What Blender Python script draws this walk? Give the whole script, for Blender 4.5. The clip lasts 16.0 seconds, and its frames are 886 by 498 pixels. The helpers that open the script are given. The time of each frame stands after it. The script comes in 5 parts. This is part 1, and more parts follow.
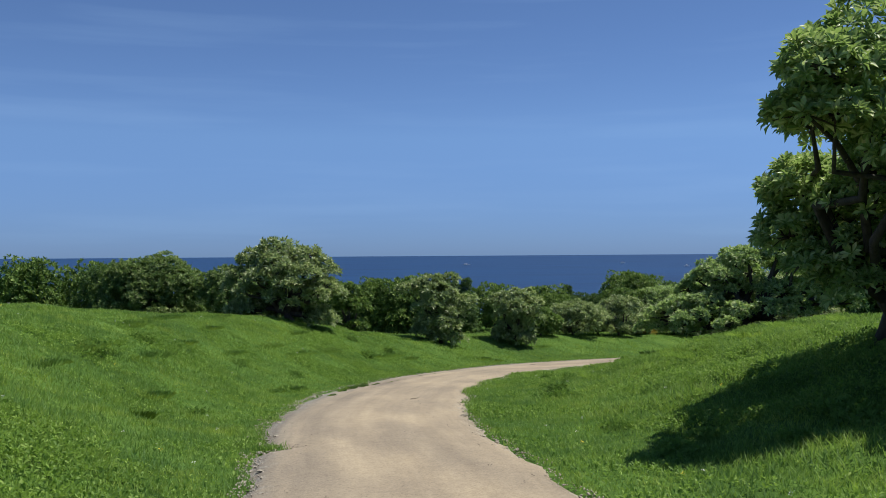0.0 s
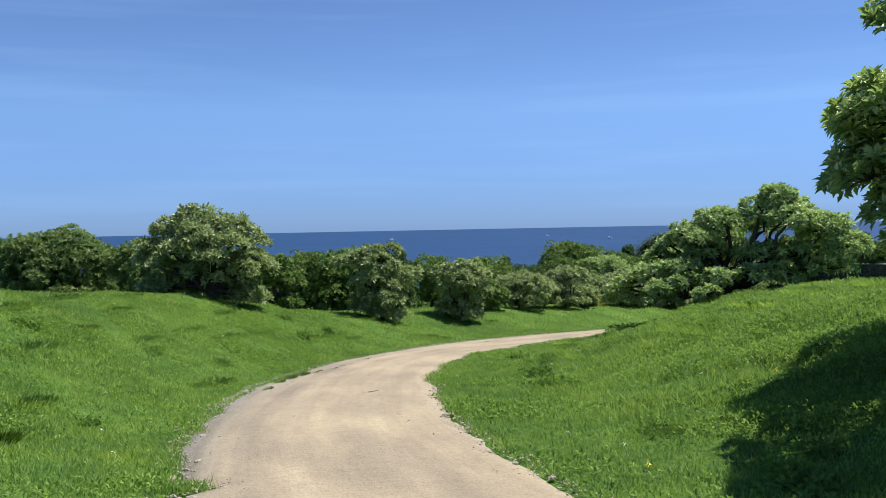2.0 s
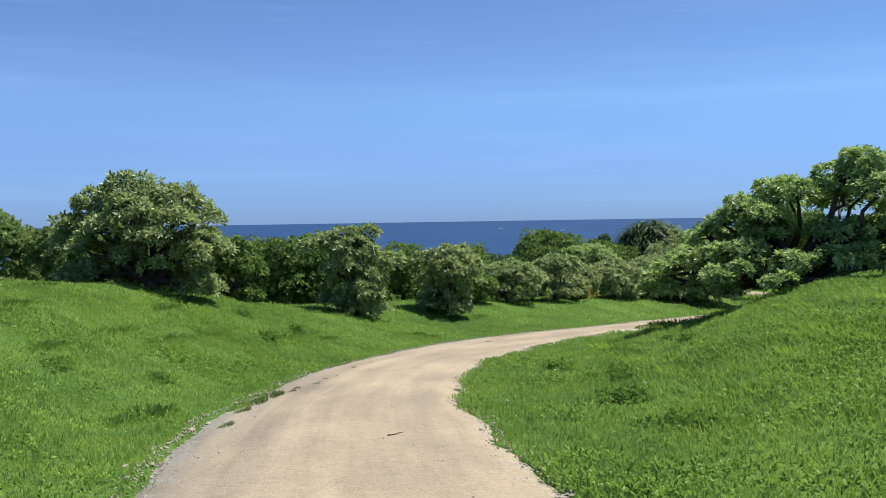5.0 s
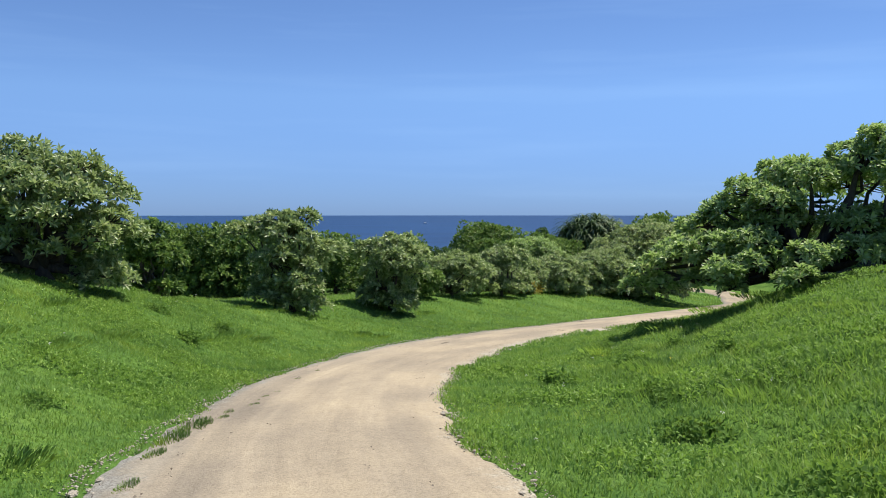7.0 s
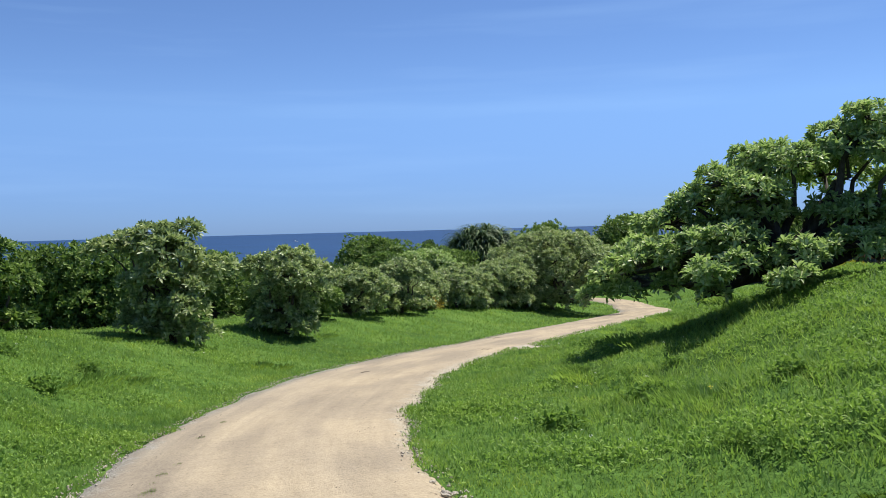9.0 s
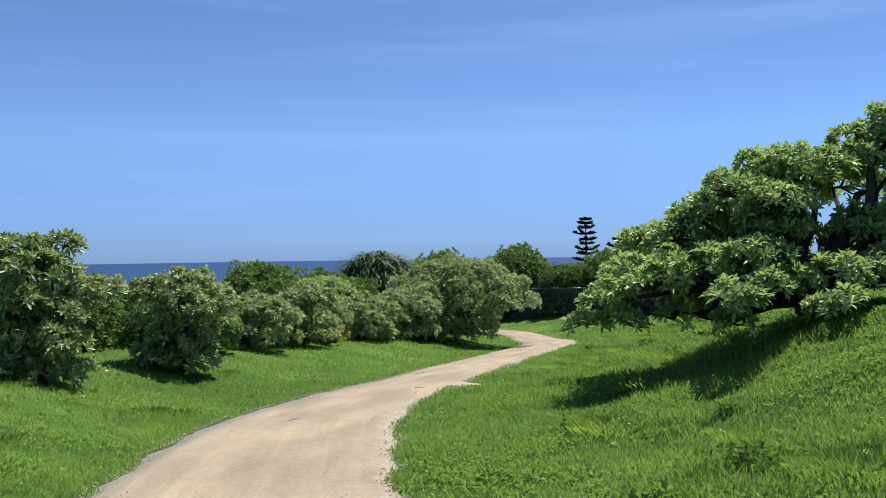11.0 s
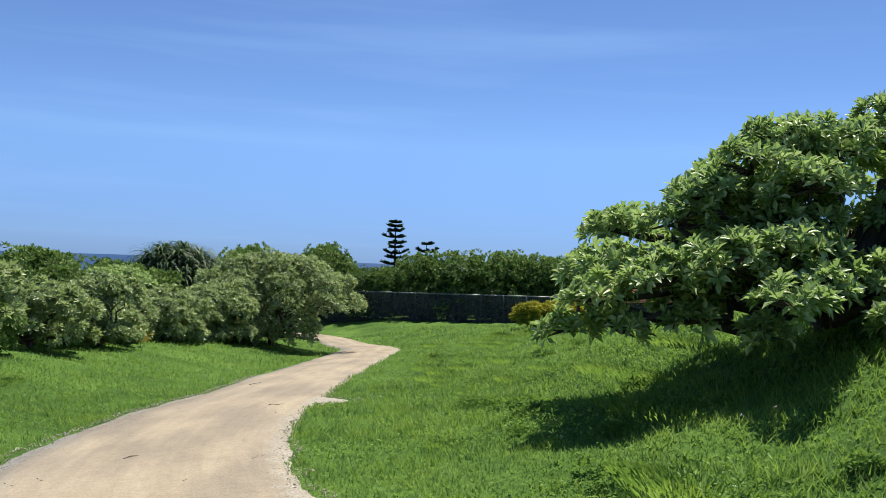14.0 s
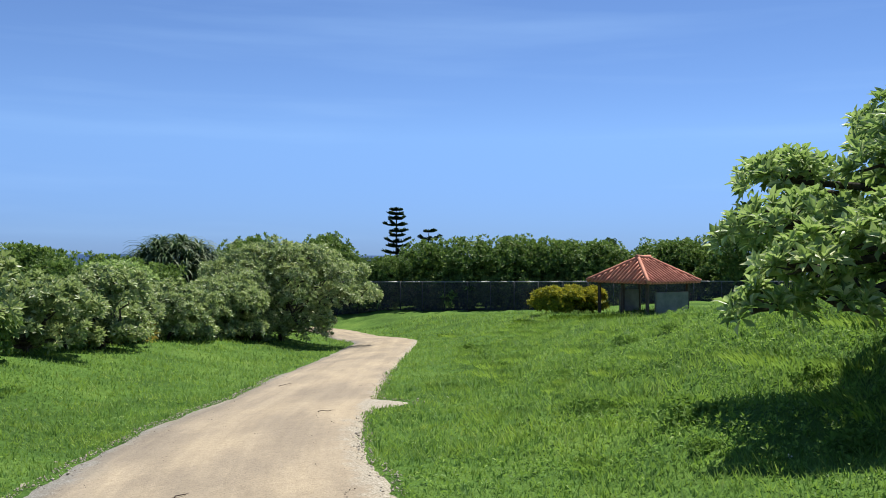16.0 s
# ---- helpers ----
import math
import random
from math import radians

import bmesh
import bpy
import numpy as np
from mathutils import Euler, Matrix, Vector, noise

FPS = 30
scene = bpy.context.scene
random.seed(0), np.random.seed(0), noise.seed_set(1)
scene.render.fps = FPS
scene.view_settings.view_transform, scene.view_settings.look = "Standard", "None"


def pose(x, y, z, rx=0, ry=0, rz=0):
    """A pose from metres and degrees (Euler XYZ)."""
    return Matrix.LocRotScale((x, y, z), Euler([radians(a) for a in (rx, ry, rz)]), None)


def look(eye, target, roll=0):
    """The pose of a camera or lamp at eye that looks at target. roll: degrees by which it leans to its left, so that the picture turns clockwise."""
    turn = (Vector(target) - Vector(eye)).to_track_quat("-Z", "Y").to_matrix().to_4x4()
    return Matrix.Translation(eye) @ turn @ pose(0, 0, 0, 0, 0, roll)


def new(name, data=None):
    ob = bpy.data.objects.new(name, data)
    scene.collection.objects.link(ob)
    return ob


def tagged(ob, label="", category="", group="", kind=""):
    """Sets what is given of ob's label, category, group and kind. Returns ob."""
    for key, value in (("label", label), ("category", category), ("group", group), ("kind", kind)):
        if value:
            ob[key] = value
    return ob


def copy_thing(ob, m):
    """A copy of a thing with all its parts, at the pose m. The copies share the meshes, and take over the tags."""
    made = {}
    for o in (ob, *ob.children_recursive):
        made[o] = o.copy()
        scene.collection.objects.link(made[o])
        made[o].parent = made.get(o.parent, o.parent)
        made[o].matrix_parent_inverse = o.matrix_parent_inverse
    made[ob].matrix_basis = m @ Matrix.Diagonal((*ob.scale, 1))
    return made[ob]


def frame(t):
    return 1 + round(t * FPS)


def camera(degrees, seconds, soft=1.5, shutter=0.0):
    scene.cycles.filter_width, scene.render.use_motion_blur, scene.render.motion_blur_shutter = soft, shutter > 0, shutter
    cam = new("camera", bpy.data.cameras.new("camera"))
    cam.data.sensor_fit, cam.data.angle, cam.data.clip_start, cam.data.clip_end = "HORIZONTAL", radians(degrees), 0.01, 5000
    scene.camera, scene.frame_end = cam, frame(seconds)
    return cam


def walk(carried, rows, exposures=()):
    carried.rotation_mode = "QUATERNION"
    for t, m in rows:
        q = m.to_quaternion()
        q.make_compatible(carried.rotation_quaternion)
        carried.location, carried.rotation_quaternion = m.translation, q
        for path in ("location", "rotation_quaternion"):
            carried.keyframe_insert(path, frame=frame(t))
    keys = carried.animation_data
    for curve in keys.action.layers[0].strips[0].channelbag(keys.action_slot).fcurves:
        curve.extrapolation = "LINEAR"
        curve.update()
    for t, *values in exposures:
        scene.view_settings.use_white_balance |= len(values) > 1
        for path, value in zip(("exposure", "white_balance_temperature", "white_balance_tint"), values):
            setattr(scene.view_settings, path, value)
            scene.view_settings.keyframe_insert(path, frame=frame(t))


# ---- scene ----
cam = camera(53.9, 16.0, soft=0.85)
METRES, EYE, TILT, LEAN, TURN = 27.3, 1.5, -5.05, 0.0, 0.0
ROWS = [
    (0.0, 0.0, 0.0, 0.0, 0.04, 5.23, 0.39),
    (0.5, -0.0046, 0.0307, -0.0007, 0.6, 3.67, -0.41),
    (1.0, -0.0105, 0.0597, 0.0001, -0.23, 2.65, 0.32),
    (1.5, -0.0155, 0.0909, 0.0009, -1.73, 3.17, 1.54),
    (2.0, -0.0228, 0.1268, 0.0009, -4.77, 3.5, 1.52),
    (2.5, -0.0277, 0.1583, 0.0008, -6.98, 3.15, 1.52),
    (3.0, -0.0327, 0.1883, 0.0005, -7.37, 2.63, 1.73),
    (3.5, -0.0363, 0.2222, 0.0003, -6.78, 2.4, 1.44),
    (4.0, -0.0424, 0.2586, 0.001, -6.91, 2.89, 1.51),
    (6.5, -0.0547, 0.4233, 0.0004, -11.21, 2.74, 1.42),
    (7.0, -0.0587, 0.4543, 0.0015, -12.89, 2.46, 1.11),
    (7.5, -0.0599, 0.4875, 0.0023, -14.26, 3.02, 0.86),
    (8.0, -0.0632, 0.5196, 0.0017, -15.11, 2.69, 2.17),
    (8.5, -0.0642, 0.5513, 0.003, -17.19, 2.34, 3.11),
    (9.0, -0.0653, 0.5867, 0.0035, -21.23, 3.2, 3.32),
    (11.5, -0.0674, 0.7442, 0.0054, -32.54, 5.11, 2.57),
    (12.0, -0.0641, 0.7733, 0.0052, -36.98, 4.8, 1.6),
    (12.5, -0.0567, 0.8019, 0.0046, -39.87, 4.27, 1.96),
    (13.0, -0.052, 0.8303, 0.0052, -41.75, 4.8, 2.17),
    (13.5, -0.0463, 0.8557, 0.0058, -43.25, 5.09, 1.49),
    (14.0, -0.0436, 0.8799, 0.0063, -43.58, 4.52, 1.47),
    (14.5, -0.0393, 0.9036, 0.0063, -43.47, 3.94, 1.71),
    (15.0, -0.0322, 0.9289, 0.0058, -44.2, 3.71, 2.5),
    (15.5, -0.0238, 0.9559, 0.0064, -44.71, 3.86, 3.46),
    (16.0, -0.0131, 0.9883, 0.0058, -44.16, 3.83, 3.24),
]
walk(cam, [(t, pose(0, 0, EYE, TILT, LEAN, TURN) @ pose(METRES * x, METRES * y, METRES * z, 90 + pitch, roll, yaw)) for t, x, y, z, yaw, pitch, roll in ROWS],
     [(0.0, 0.12), (0.5, 0.34), (1.0, 0.48), (1.5, 0.54), (2.0, 0.55), (3.0, 0.58), (4.0, 0.58), (7.0, 0.54), (12.0, 0.54), (16.0, 0.53)])

# ---- world, sun ----
SUN_DIR = Vector((0.43, 0.14, 1.0)).normalized()
world = bpy.data.worlds.new("sky")
scene.world = world
world.use_nodes = True
wn, wl = world.node_tree.nodes, world.node_tree.links
wn.clear()
sky = wn.new("ShaderNodeTexSky")
sky.sky_type = 'NISHITA'
sky.sun_disc = False
sky.sun_elevation = math.asin(SUN_DIR.z)
sky.sun_rotation = math.atan2(SUN_DIR.x, SUN_DIR.y)
sky.altitude = 3000
sky.air_density, sky.dust_density, sky.ozone_density = 1.0, 0.0, 4.0
back = wn.new("ShaderNodeBackground")
back.inputs["Strength"].default_value = 0.095
wout = wn.new("ShaderNodeOutputWorld")
# thin veils of high cloud, drawn out level
wtc = wn.new("ShaderNodeTexCoord")
wmp = wn.new("ShaderNodeMapping")
wmp.inputs["Scale"].default_value = (1.6, 1.6, 22.0)
veil = wn.new("ShaderNodeTexNoise")
veil.inputs["Scale"].default_value, veil.inputs["Detail"].default_value = 1.3, 5
vr = wn.new("ShaderNodeMapRange")
vr.inputs["From Min"].default_value, vr.inputs["From Max"].default_value = 0.5, 0.85
vr.inputs["To Max"].default_value = 0.2
tint = wn.new("ShaderNodeMix")
tint.data_type, tint.blend_type = 'RGBA', 'MULTIPLY'
tint.inputs["Factor"].default_value = 1.0
tint.inputs["B"].default_value = (0.88, 0.94, 1.02, 1)
veiled = wn.new("ShaderNodeMix")
veiled.data_type = 'RGBA'
veiled.inputs["B"].default_value = (3.6, 5.6, 8.6, 1)
wl.new(wtc.outputs["Generated"], wmp.inputs[0])
wl.new(wmp.outputs[0], veil.inputs["Vector"])
wl.new(veil.outputs["Fac"], vr.inputs["Value"])
wl.new(sky.outputs[0], tint.inputs["A"])
# the air over the sea is a deeper blue than the clear sky above it
wsep = wn.new("ShaderNodeSeparateXYZ")
wl.new(wtc.outputs["Generated"], wsep.inputs[0])
band = wn.new("ShaderNodeValToRGB")
for el, (pos, col) in zip((band.color_ramp.elements[0], band.color_ramp.elements[1], band.color_ramp.elements.new(0.16)),
                          ((0.0, (0.285, 0.395, 0.7)), (0.4, (1.0, 1.0, 1.0)), (0.13, (0.86, 0.91, 1.0)))):
    el.position, el.color = pos, (*col, 1)
wl.new(wsep.outputs["Z"], band.inputs[0])
deep = wn.new("ShaderNodeMix")
deep.data_type, deep.blend_type = 'RGBA', 'MULTIPLY'
deep.inputs["Factor"].default_value = 1.0
wl.new(tint.outputs["Result"], deep.inputs["A"])
wl.new(band.outputs[0], deep.inputs["B"])
wl.new(deep.outputs["Result"], veiled.inputs["A"])
wl.new(vr.outputs[0], veiled.inputs["Factor"])
wl.new(veiled.outputs["Result"], back.inputs["Color"])
wl.new(back.outputs[0], wout.inputs["Surface"])

sun_data = bpy.data.lights.new("sun", 'SUN')
sun_data.energy, sun_data.angle, sun_data.color = 4.7, radians(0.53), (1.0, 0.95, 0.86)
sun = new("sun", sun_data)
sun.matrix_world = look(tuple(SUN_DIR * 80), (0, 0, 0))


# ---- materials ----
def nodes_of(name):
    m = bpy.data.materials.new(name)
    m.use_nodes = True
    n = m.node_tree.nodes
    return m, n, m.node_tree.links, n["Principled BSDF"], n["Material Output"]


def ramp(n, stops):
    r = n.new("ShaderNodeValToRGB")
    while len(r.color_ramp.elements) < len(stops):
        r.color_ramp.elements.new(0.5)
    for e, (p, c) in zip(r.color_ramp.elements, stops):
        e.position, e.color = p, (*c, 1)
    return r


def noise_tex(n, l, scale, detail=4.0, coord="Object", rough=0.6, stretch=None):
    tc = n.new("ShaderNodeTexCoord")
    t = n.new("ShaderNodeTexNoise")
    t.inputs["Scale"].default_value, t.inputs["Detail"].default_value = scale, detail
    t.inputs["Roughness"].default_value = rough
    if stretch:
        mp = n.new("ShaderNodeMapping")
        mp.inputs["Scale"].default_value = stretch
        l.new(tc.outputs[coord], mp.inputs[0])
        l.new(mp.outputs[0], t.inputs["Vector"])
    else:
        l.new(tc.outputs[coord], t.inputs["Vector"])
    return t


def mixc(n, l, fac, a, b, mode='MIX'):
    x = n.new("ShaderNodeMix")
    x.data_type, x.blend_type = 'RGBA', mode
    for sock, v in ((x.inputs["Factor"], fac), (x.inputs["A"], a), (x.inputs["B"], b)):
        if isinstance(v, (int, float)):
            sock.default_value = v
        elif isinstance(v, tuple):
            sock.default_value = (*v, 1)
        else:
            l.new(v, sock)
    return x.outputs["Result"]


def bump_of(n, l, height, strength, dist=0.02):
    b = n.new("ShaderNodeBump")
    b.inputs["Strength"].default_value, b.inputs["Distance"].default_value = strength, dist
    l.new(height, b.inputs["Height"])
    return b.outputs[0]


def leaf_mat(name, dark, mid, light, through_col, gloss=0.45, trans=0.3, patch=0.6, patch_scale=0.5, spec=0.2):
    """A leaf: each leaf its own shade, larger patches over that, light coming through."""
    m, n, l, p, out = nodes_of(name)
    geo = n.new("ShaderNodeNewGeometry")
    r = ramp(n, [(0.0, dark), (0.55, mid), (1.0, light)])
    l.new(geo.outputs["Random Per Island"], r.inputs[0])
    nt = noise_tex(n, l, patch_scale, 6, rough=0.7)
    pr = ramp(n, [(0.36, (0.5, 0.62, 0.62)), (0.5, (0.9, 0.92, 0.88)), (0.63, (1.2, 1.1, 0.9))])
    l.new(nt.outputs["Fac"], pr.inputs[0])
    col = mixc(n, l, patch, r.outputs[0], pr.outputs[0], 'MULTIPLY')
    if patch > 0.65:
        wide = noise_tex(n, l, patch_scale * 4.5, 4, rough=0.65)
        wr = ramp(n, [(0.4, (0.55, 0.68, 0.75)), (0.5, (0.92, 0.96, 0.95)), (0.61, (1.2, 1.08, 0.85))])
        l.new(wide.outputs["Fac"], wr.inputs[0])
        col = mixc(n, l, patch, col, wr.outputs[0], 'MULTIPLY')
    l.new(col, p.inputs["Base Color"])
    p.inputs["Roughness"].default_value = gloss
    p.inputs["Specular IOR Level"].default_value = spec
    tr = n.new("ShaderNodeBsdfTranslucent")
    l.new(mixc(n, l, 0.42 if patch > 0.65 else 0.6, col, through_col, 'MIX'), tr.inputs["Color"])
    mx = n.new("ShaderNodeMixShader")
    mx.inputs[0].default_value = trans
    l.new(p.outputs[0], mx.inputs[1])
    l.new(tr.outputs[0], mx.inputs[2])
    l.new(mx.outputs[0], out.inputs["Surface"])
    return m


def bark_mat(name, a, b):
    m, n, l, p, out = nodes_of(name)
    t = noise_tex(n, l, 6, 6, stretch=(3, 3, 0.6))
    r = ramp(n, [(0.3, a), (0.7, b)])
    l.new(t.outputs["Fac"], r.inputs[0])
    l.new(r.outputs[0], p.inputs["Base Color"])
    p.inputs["Roughness"].default_value = 0.9
    l.new(bump_of(n, l, t.outputs["Fac"], 0.8, 0.03), p.inputs["Normal"])
    return m


def plain_mat(name, a, b, scale=4, rough=0.8, metal=0.0, bump=0.3):
    m, n, l, p, out = nodes_of(name)
    t = noise_tex(n, l, scale, 5)
    t2 = noise_tex(n, l, scale * 12, 3)
    r = ramp(n, [(0.3, a), (0.7, b)])
    l.new(t.outputs["Fac"], r.inputs[0])
    r2 = ramp(n, [(0.3, (0.85, 0.85, 0.85)), (0.7, (1.1, 1.1, 1.1))])
    l.new(t2.outputs["Fac"], r2.inputs[0])
    l.new(mixc(n, l, 0.7, r.outputs[0], r2.outputs[0], 'MULTIPLY'), p.inputs["Base Color"])
    p.inputs["Roughness"].default_value, p.inputs["Metallic"].default_value = rough, metal
    l.new(bump_of(n, l, t2.outputs["Fac"], bump, 0.01), p.inputs["Normal"])
    return m


M_HELIO = leaf_mat("heliotrope_leaf", (0.11, 0.175, 0.055), (0.3, 0.41, 0.145), (0.66, 0.72, 0.38), (0.44, 0.66, 0.16), 0.38, 0.36, 0.45, 0.5, 0.4)
M_HELIO_PALE = leaf_mat("heliotrope_leaf_pale", (0.1, 0.155, 0.055), (0.27, 0.35, 0.135), (0.6, 0.64, 0.36), (0.43, 0.57, 0.18), 0.4, 0.3, 0.5, 0.5, 0.4)
M_DARKLEAF = leaf_mat("wood_leaf_dark", (0.045, 0.09, 0.032), (0.09, 0.16, 0.054), (0.18, 0.27, 0.09), (0.14, 0.26, 0.05), 0.5, 0.22)
M_MIDLEAF = leaf_mat("wood_leaf", (0.065, 0.125, 0.03), (0.14, 0.225, 0.055), (0.29, 0.39, 0.11), (0.24, 0.4, 0.07), 0.5, 0.22)
M_PANDAN = leaf_mat("pandanus_leaf", (0.04, 0.075, 0.035), (0.1, 0.15, 0.07), (0.26, 0.32, 0.17), (0.1, 0.2, 0.05), 0.55, 0.2, 0.6, 0.5, 0.2)
M_PINE = leaf_mat("pine_needle", (0.028, 0.058, 0.038), (0.05, 0.095, 0.058), (0.085, 0.14, 0.08), (0.07, 0.13, 0.04), 0.6, 0.1)
M_YELLOW = leaf_mat("yellow_leaf", (0.09, 0.16, 0.02), (0.26, 0.32, 0.03), (0.6, 0.54, 0.05), (0.6, 0.5, 0.05), 0.5, 0.3)
M_ORANGE = leaf_mat("orange_leaf", (0.14, 0.2, 0.04), (0.42, 0.36, 0.07), (0.72, 0.55, 0.14), (0.6, 0.45, 0.1), 0.5, 0.3)
M_GRASS = leaf_mat("grass_blade", (0.105, 0.185, 0.04), (0.18, 0.305, 0.068), (0.31, 0.43, 0.13), (0.38, 0.6, 0.08), 0.55, 0.4, 0.9, 0.3, 0.15)
M_WEED = leaf_mat("weed_leaf", (0.09, 0.17, 0.03), (0.165, 0.285, 0.05), (0.3, 0.43, 0.1), (0.34, 0.57, 0.08), 0.55, 0.34, 0.6, 0.4, 0.22)
M_OLIVE = leaf_mat("olive_leaf", (0.06, 0.105, 0.03), (0.14, 0.215, 0.065), (0.33, 0.4, 0.17), (0.26, 0.42, 0.09), 0.5, 0.3)
M_MOUND = leaf_mat("clump_leaf", (0.08, 0.15, 0.03), (0.125, 0.225, 0.045), (0.21, 0.33, 0.085), (0.3, 0.5, 0.07), 0.7, 0.36, 0.5, 0.5, 0.1)
M_TUFT = leaf_mat("tuft_blade", (0.075, 0.14, 0.018), (0.115, 0.21, 0.028), (0.19, 0.3, 0.05), (0.28, 0.48, 0.05), 0.6, 0.3, 0.8, 0.5, 0.12)
M_BARK = bark_mat("bark", (0.05, 0.042, 0.035), (0.14, 0.12, 0.1))
M_DARKBARK = bark_mat("dark_bark", (0.025, 0.02, 0.017), (0.07, 0.06, 0.05))
M_TWIG = bark_mat("dry_twig", (0.08, 0.06, 0.045), (0.2, 0.16, 0.12))


def make_soil():
    m, n, l, p, out = nodes_of("turf_soil")
    a = noise_tex(n, l, 0.35, 4)
    b = noise_tex(n, l, 9, 5)
    r = ramp(n, [(0.35, (0.06, 0.12, 0.026)), (0.5, (0.092, 0.175, 0.036)), (0.65, (0.135, 0.225, 0.048))])
    l.new(a.outputs["Fac"], r.inputs[0])
    r2 = ramp(n, [(0.3, (0.55, 0.6, 0.5)), (0.7, (1.15, 1.15, 1.05))])
    l.new(b.outputs["Fac"], r2.inputs[0])
    l.new(mixc(n, l, 0.9, r.outputs[0], r2.outputs[0], 'MULTIPLY'), p.inputs["Base Color"])
    p.inputs["Roughness"].default_value = 1.0
    p.inputs["Specular IOR Level"].default_value = 0.1
    l.new(bump_of(n, l, b.outputs["Fac"], 1.0, 0.08), p.inputs["Normal"])
    return m


def make_road():
    """Crushed coral limestone: streaked along the way of travel, warm in the middle, greyer and stained at the rim."""
    m, n, l, p, out = nodes_of("coral_track")
    uv = n.new("ShaderNodeTexCoord")
    mp = n.new("ShaderNodeMapping")
    mp.inputs["Scale"].default_value = (1.6, 0.06, 1)
    l.new(uv.outputs["UV"], mp.inputs[0])
    streak = n.new("ShaderNodeTexNoise")
    streak.inputs["Scale"].default_value, streak.inputs["Detail"].default_value = 1.6, 5
    l.new(mp.outputs[0], streak.inputs["Vector"])
    mp2 = n.new("ShaderNodeMapping")
    mp2.inputs["Scale"].default_value = (0.8, 0.3, 1)
    l.new(uv.outputs["UV"], mp2.inputs[0])
    blotch = n.new("ShaderNodeTexNoise")
    blotch.inputs["Scale"].default_value, blotch.inputs["Detail"].default_value = 1.1, 6
    l.new(mp2.outputs[0], blotch.inputs["Vector"])
    grit = noise_tex(n, l, 38, 5, rough=0.7)
    r = ramp(n, [(0.25, (0.315, 0.262, 0.19)), (0.5, (0.365, 0.305, 0.22)), (0.75, (0.43, 0.36, 0.256))])
    l.new(streak.outputs["Fac"], r.inputs[0])
    r1 = ramp(n, [(0.36, (0.74, 0.74, 0.76)), (0.5, (0.93, 0.92, 0.91)), (0.62, (1.12, 1.1, 1.05))])
    l.new(blotch.outputs["Fac"], r1.inputs[0])
    r2 = ramp(n, [(0.3, (0.6, 0.58, 0.56)), (0.5, (0.98, 0.98, 0.98)), (0.7, (1.18, 1.17, 1.15))])
    l.new(grit.outputs["Fac"], r2.inputs[0])
    c = mixc(n, l, 0.8, r.outputs[0], r1.outputs[0], 'MULTIPLY')
    c = mixc(n, l, 0.8, c, r2.outputs[0], 'MULTIPLY')
    mp3 = n.new("ShaderNodeMapping")
    mp3.inputs["Scale"].default_value = (14, 0.8, 1)
    l.new(uv.outputs["UV"], mp3.inputs[0])
    brush = n.new("ShaderNodeTexNoise")
    brush.inputs["Scale"].default_value, brush.inputs["Detail"].default_value = 1.0, 6
    l.new(mp3.outputs[0], brush.inputs["Vector"])
    r3 = ramp(n, [(0.36, (0.78, 0.77, 0.76)), (0.5, (1.0, 1.0, 1.0)), (0.66, (1.16, 1.15, 1.13))])
    l.new(brush.outputs["Fac"], r3.inputs[0])
    c = mixc(n, l, 0.16, c, r3.outputs[0], 'MULTIPLY')
    mid = noise_tex(n, l, 7, 5, rough=0.7)
    r4 = ramp(n, [(0.34, (0.8, 0.79, 0.78)), (0.52, (1.0, 1.0, 1.0)), (0.7, (1.1, 1.1, 1.08))])
    l.new(mid.outputs["Fac"], r4.inputs[0])
    c = mixc(n, l, 0.45, c, r4.outputs[0], 'MULTIPLY')
    sep = n.new("ShaderNodeSeparateXYZ")
    l.new(uv.outputs["UV"], sep.inputs[0])
    ab = n.new("ShaderNodeMath")
    ab.operation = 'ABSOLUTE'
    l.new(sep.outputs["X"], ab.inputs[0])
    ragged = noise_tex(n, l, 2.6, 6, rough=0.75)
    ad = n.new("ShaderNodeMath")
    ad.operation = 'MULTIPLY_ADD'
    ad.inputs[1].default_value = 1.5
    l.new(ragged.outputs["Fac"], ad.inputs[0])
    l.new(ab.outputs[0], ad.inputs[2])
    crust = n.new("ShaderNodeMapRange")
    crust.inputs["From Min"].default_value, crust.inputs["From Max"].default_value = 2.17, 2.42
    l.new(ad.outputs[0], crust.inputs["Value"])
    speck = ramp(n, [(0.35, (0.14, 0.12, 0.08)), (0.5, (0.36, 0.32, 0.25)), (0.65, (0.5, 0.46, 0.37))])
    l.new(grit.outputs["Fac"], speck.inputs[0])
    c = mixc(n, l, crust.outputs[0], c, speck.outputs[0])
    # worn grey left wheel track
    wh = n.new("ShaderNodeMapRange")
    wh.inputs["From Min"].default_value, wh.inputs["From Max"].default_value, wh.inputs["To Max"].default_value = 0.1, 1.3, 0.75
    l.new(sep.outputs["X"], wh.inputs["Value"])
    grey = ramp(n, [(0.35, (0.72, 0.75, 0.82)), (0.65, (0.95, 0.96, 1.0))])
    l.new(streak.outputs["Fac"], grey.inputs[0])
    c = mixc(n, l, wh.outputs[0], c, mixc(n, l, 1.0, c, grey.outputs[0], 'MULTIPLY'))
    # bare grey strip along the left rim
    wander = n.new("ShaderNodeMath")
    wander.operation = 'MULTIPLY_ADD'
    wander.inputs[1].default_value = 1.1
    l.new(blotch.outputs["Fac"], wander.inputs[0])
    l.new(sep.outputs["X"], wander.inputs[2])
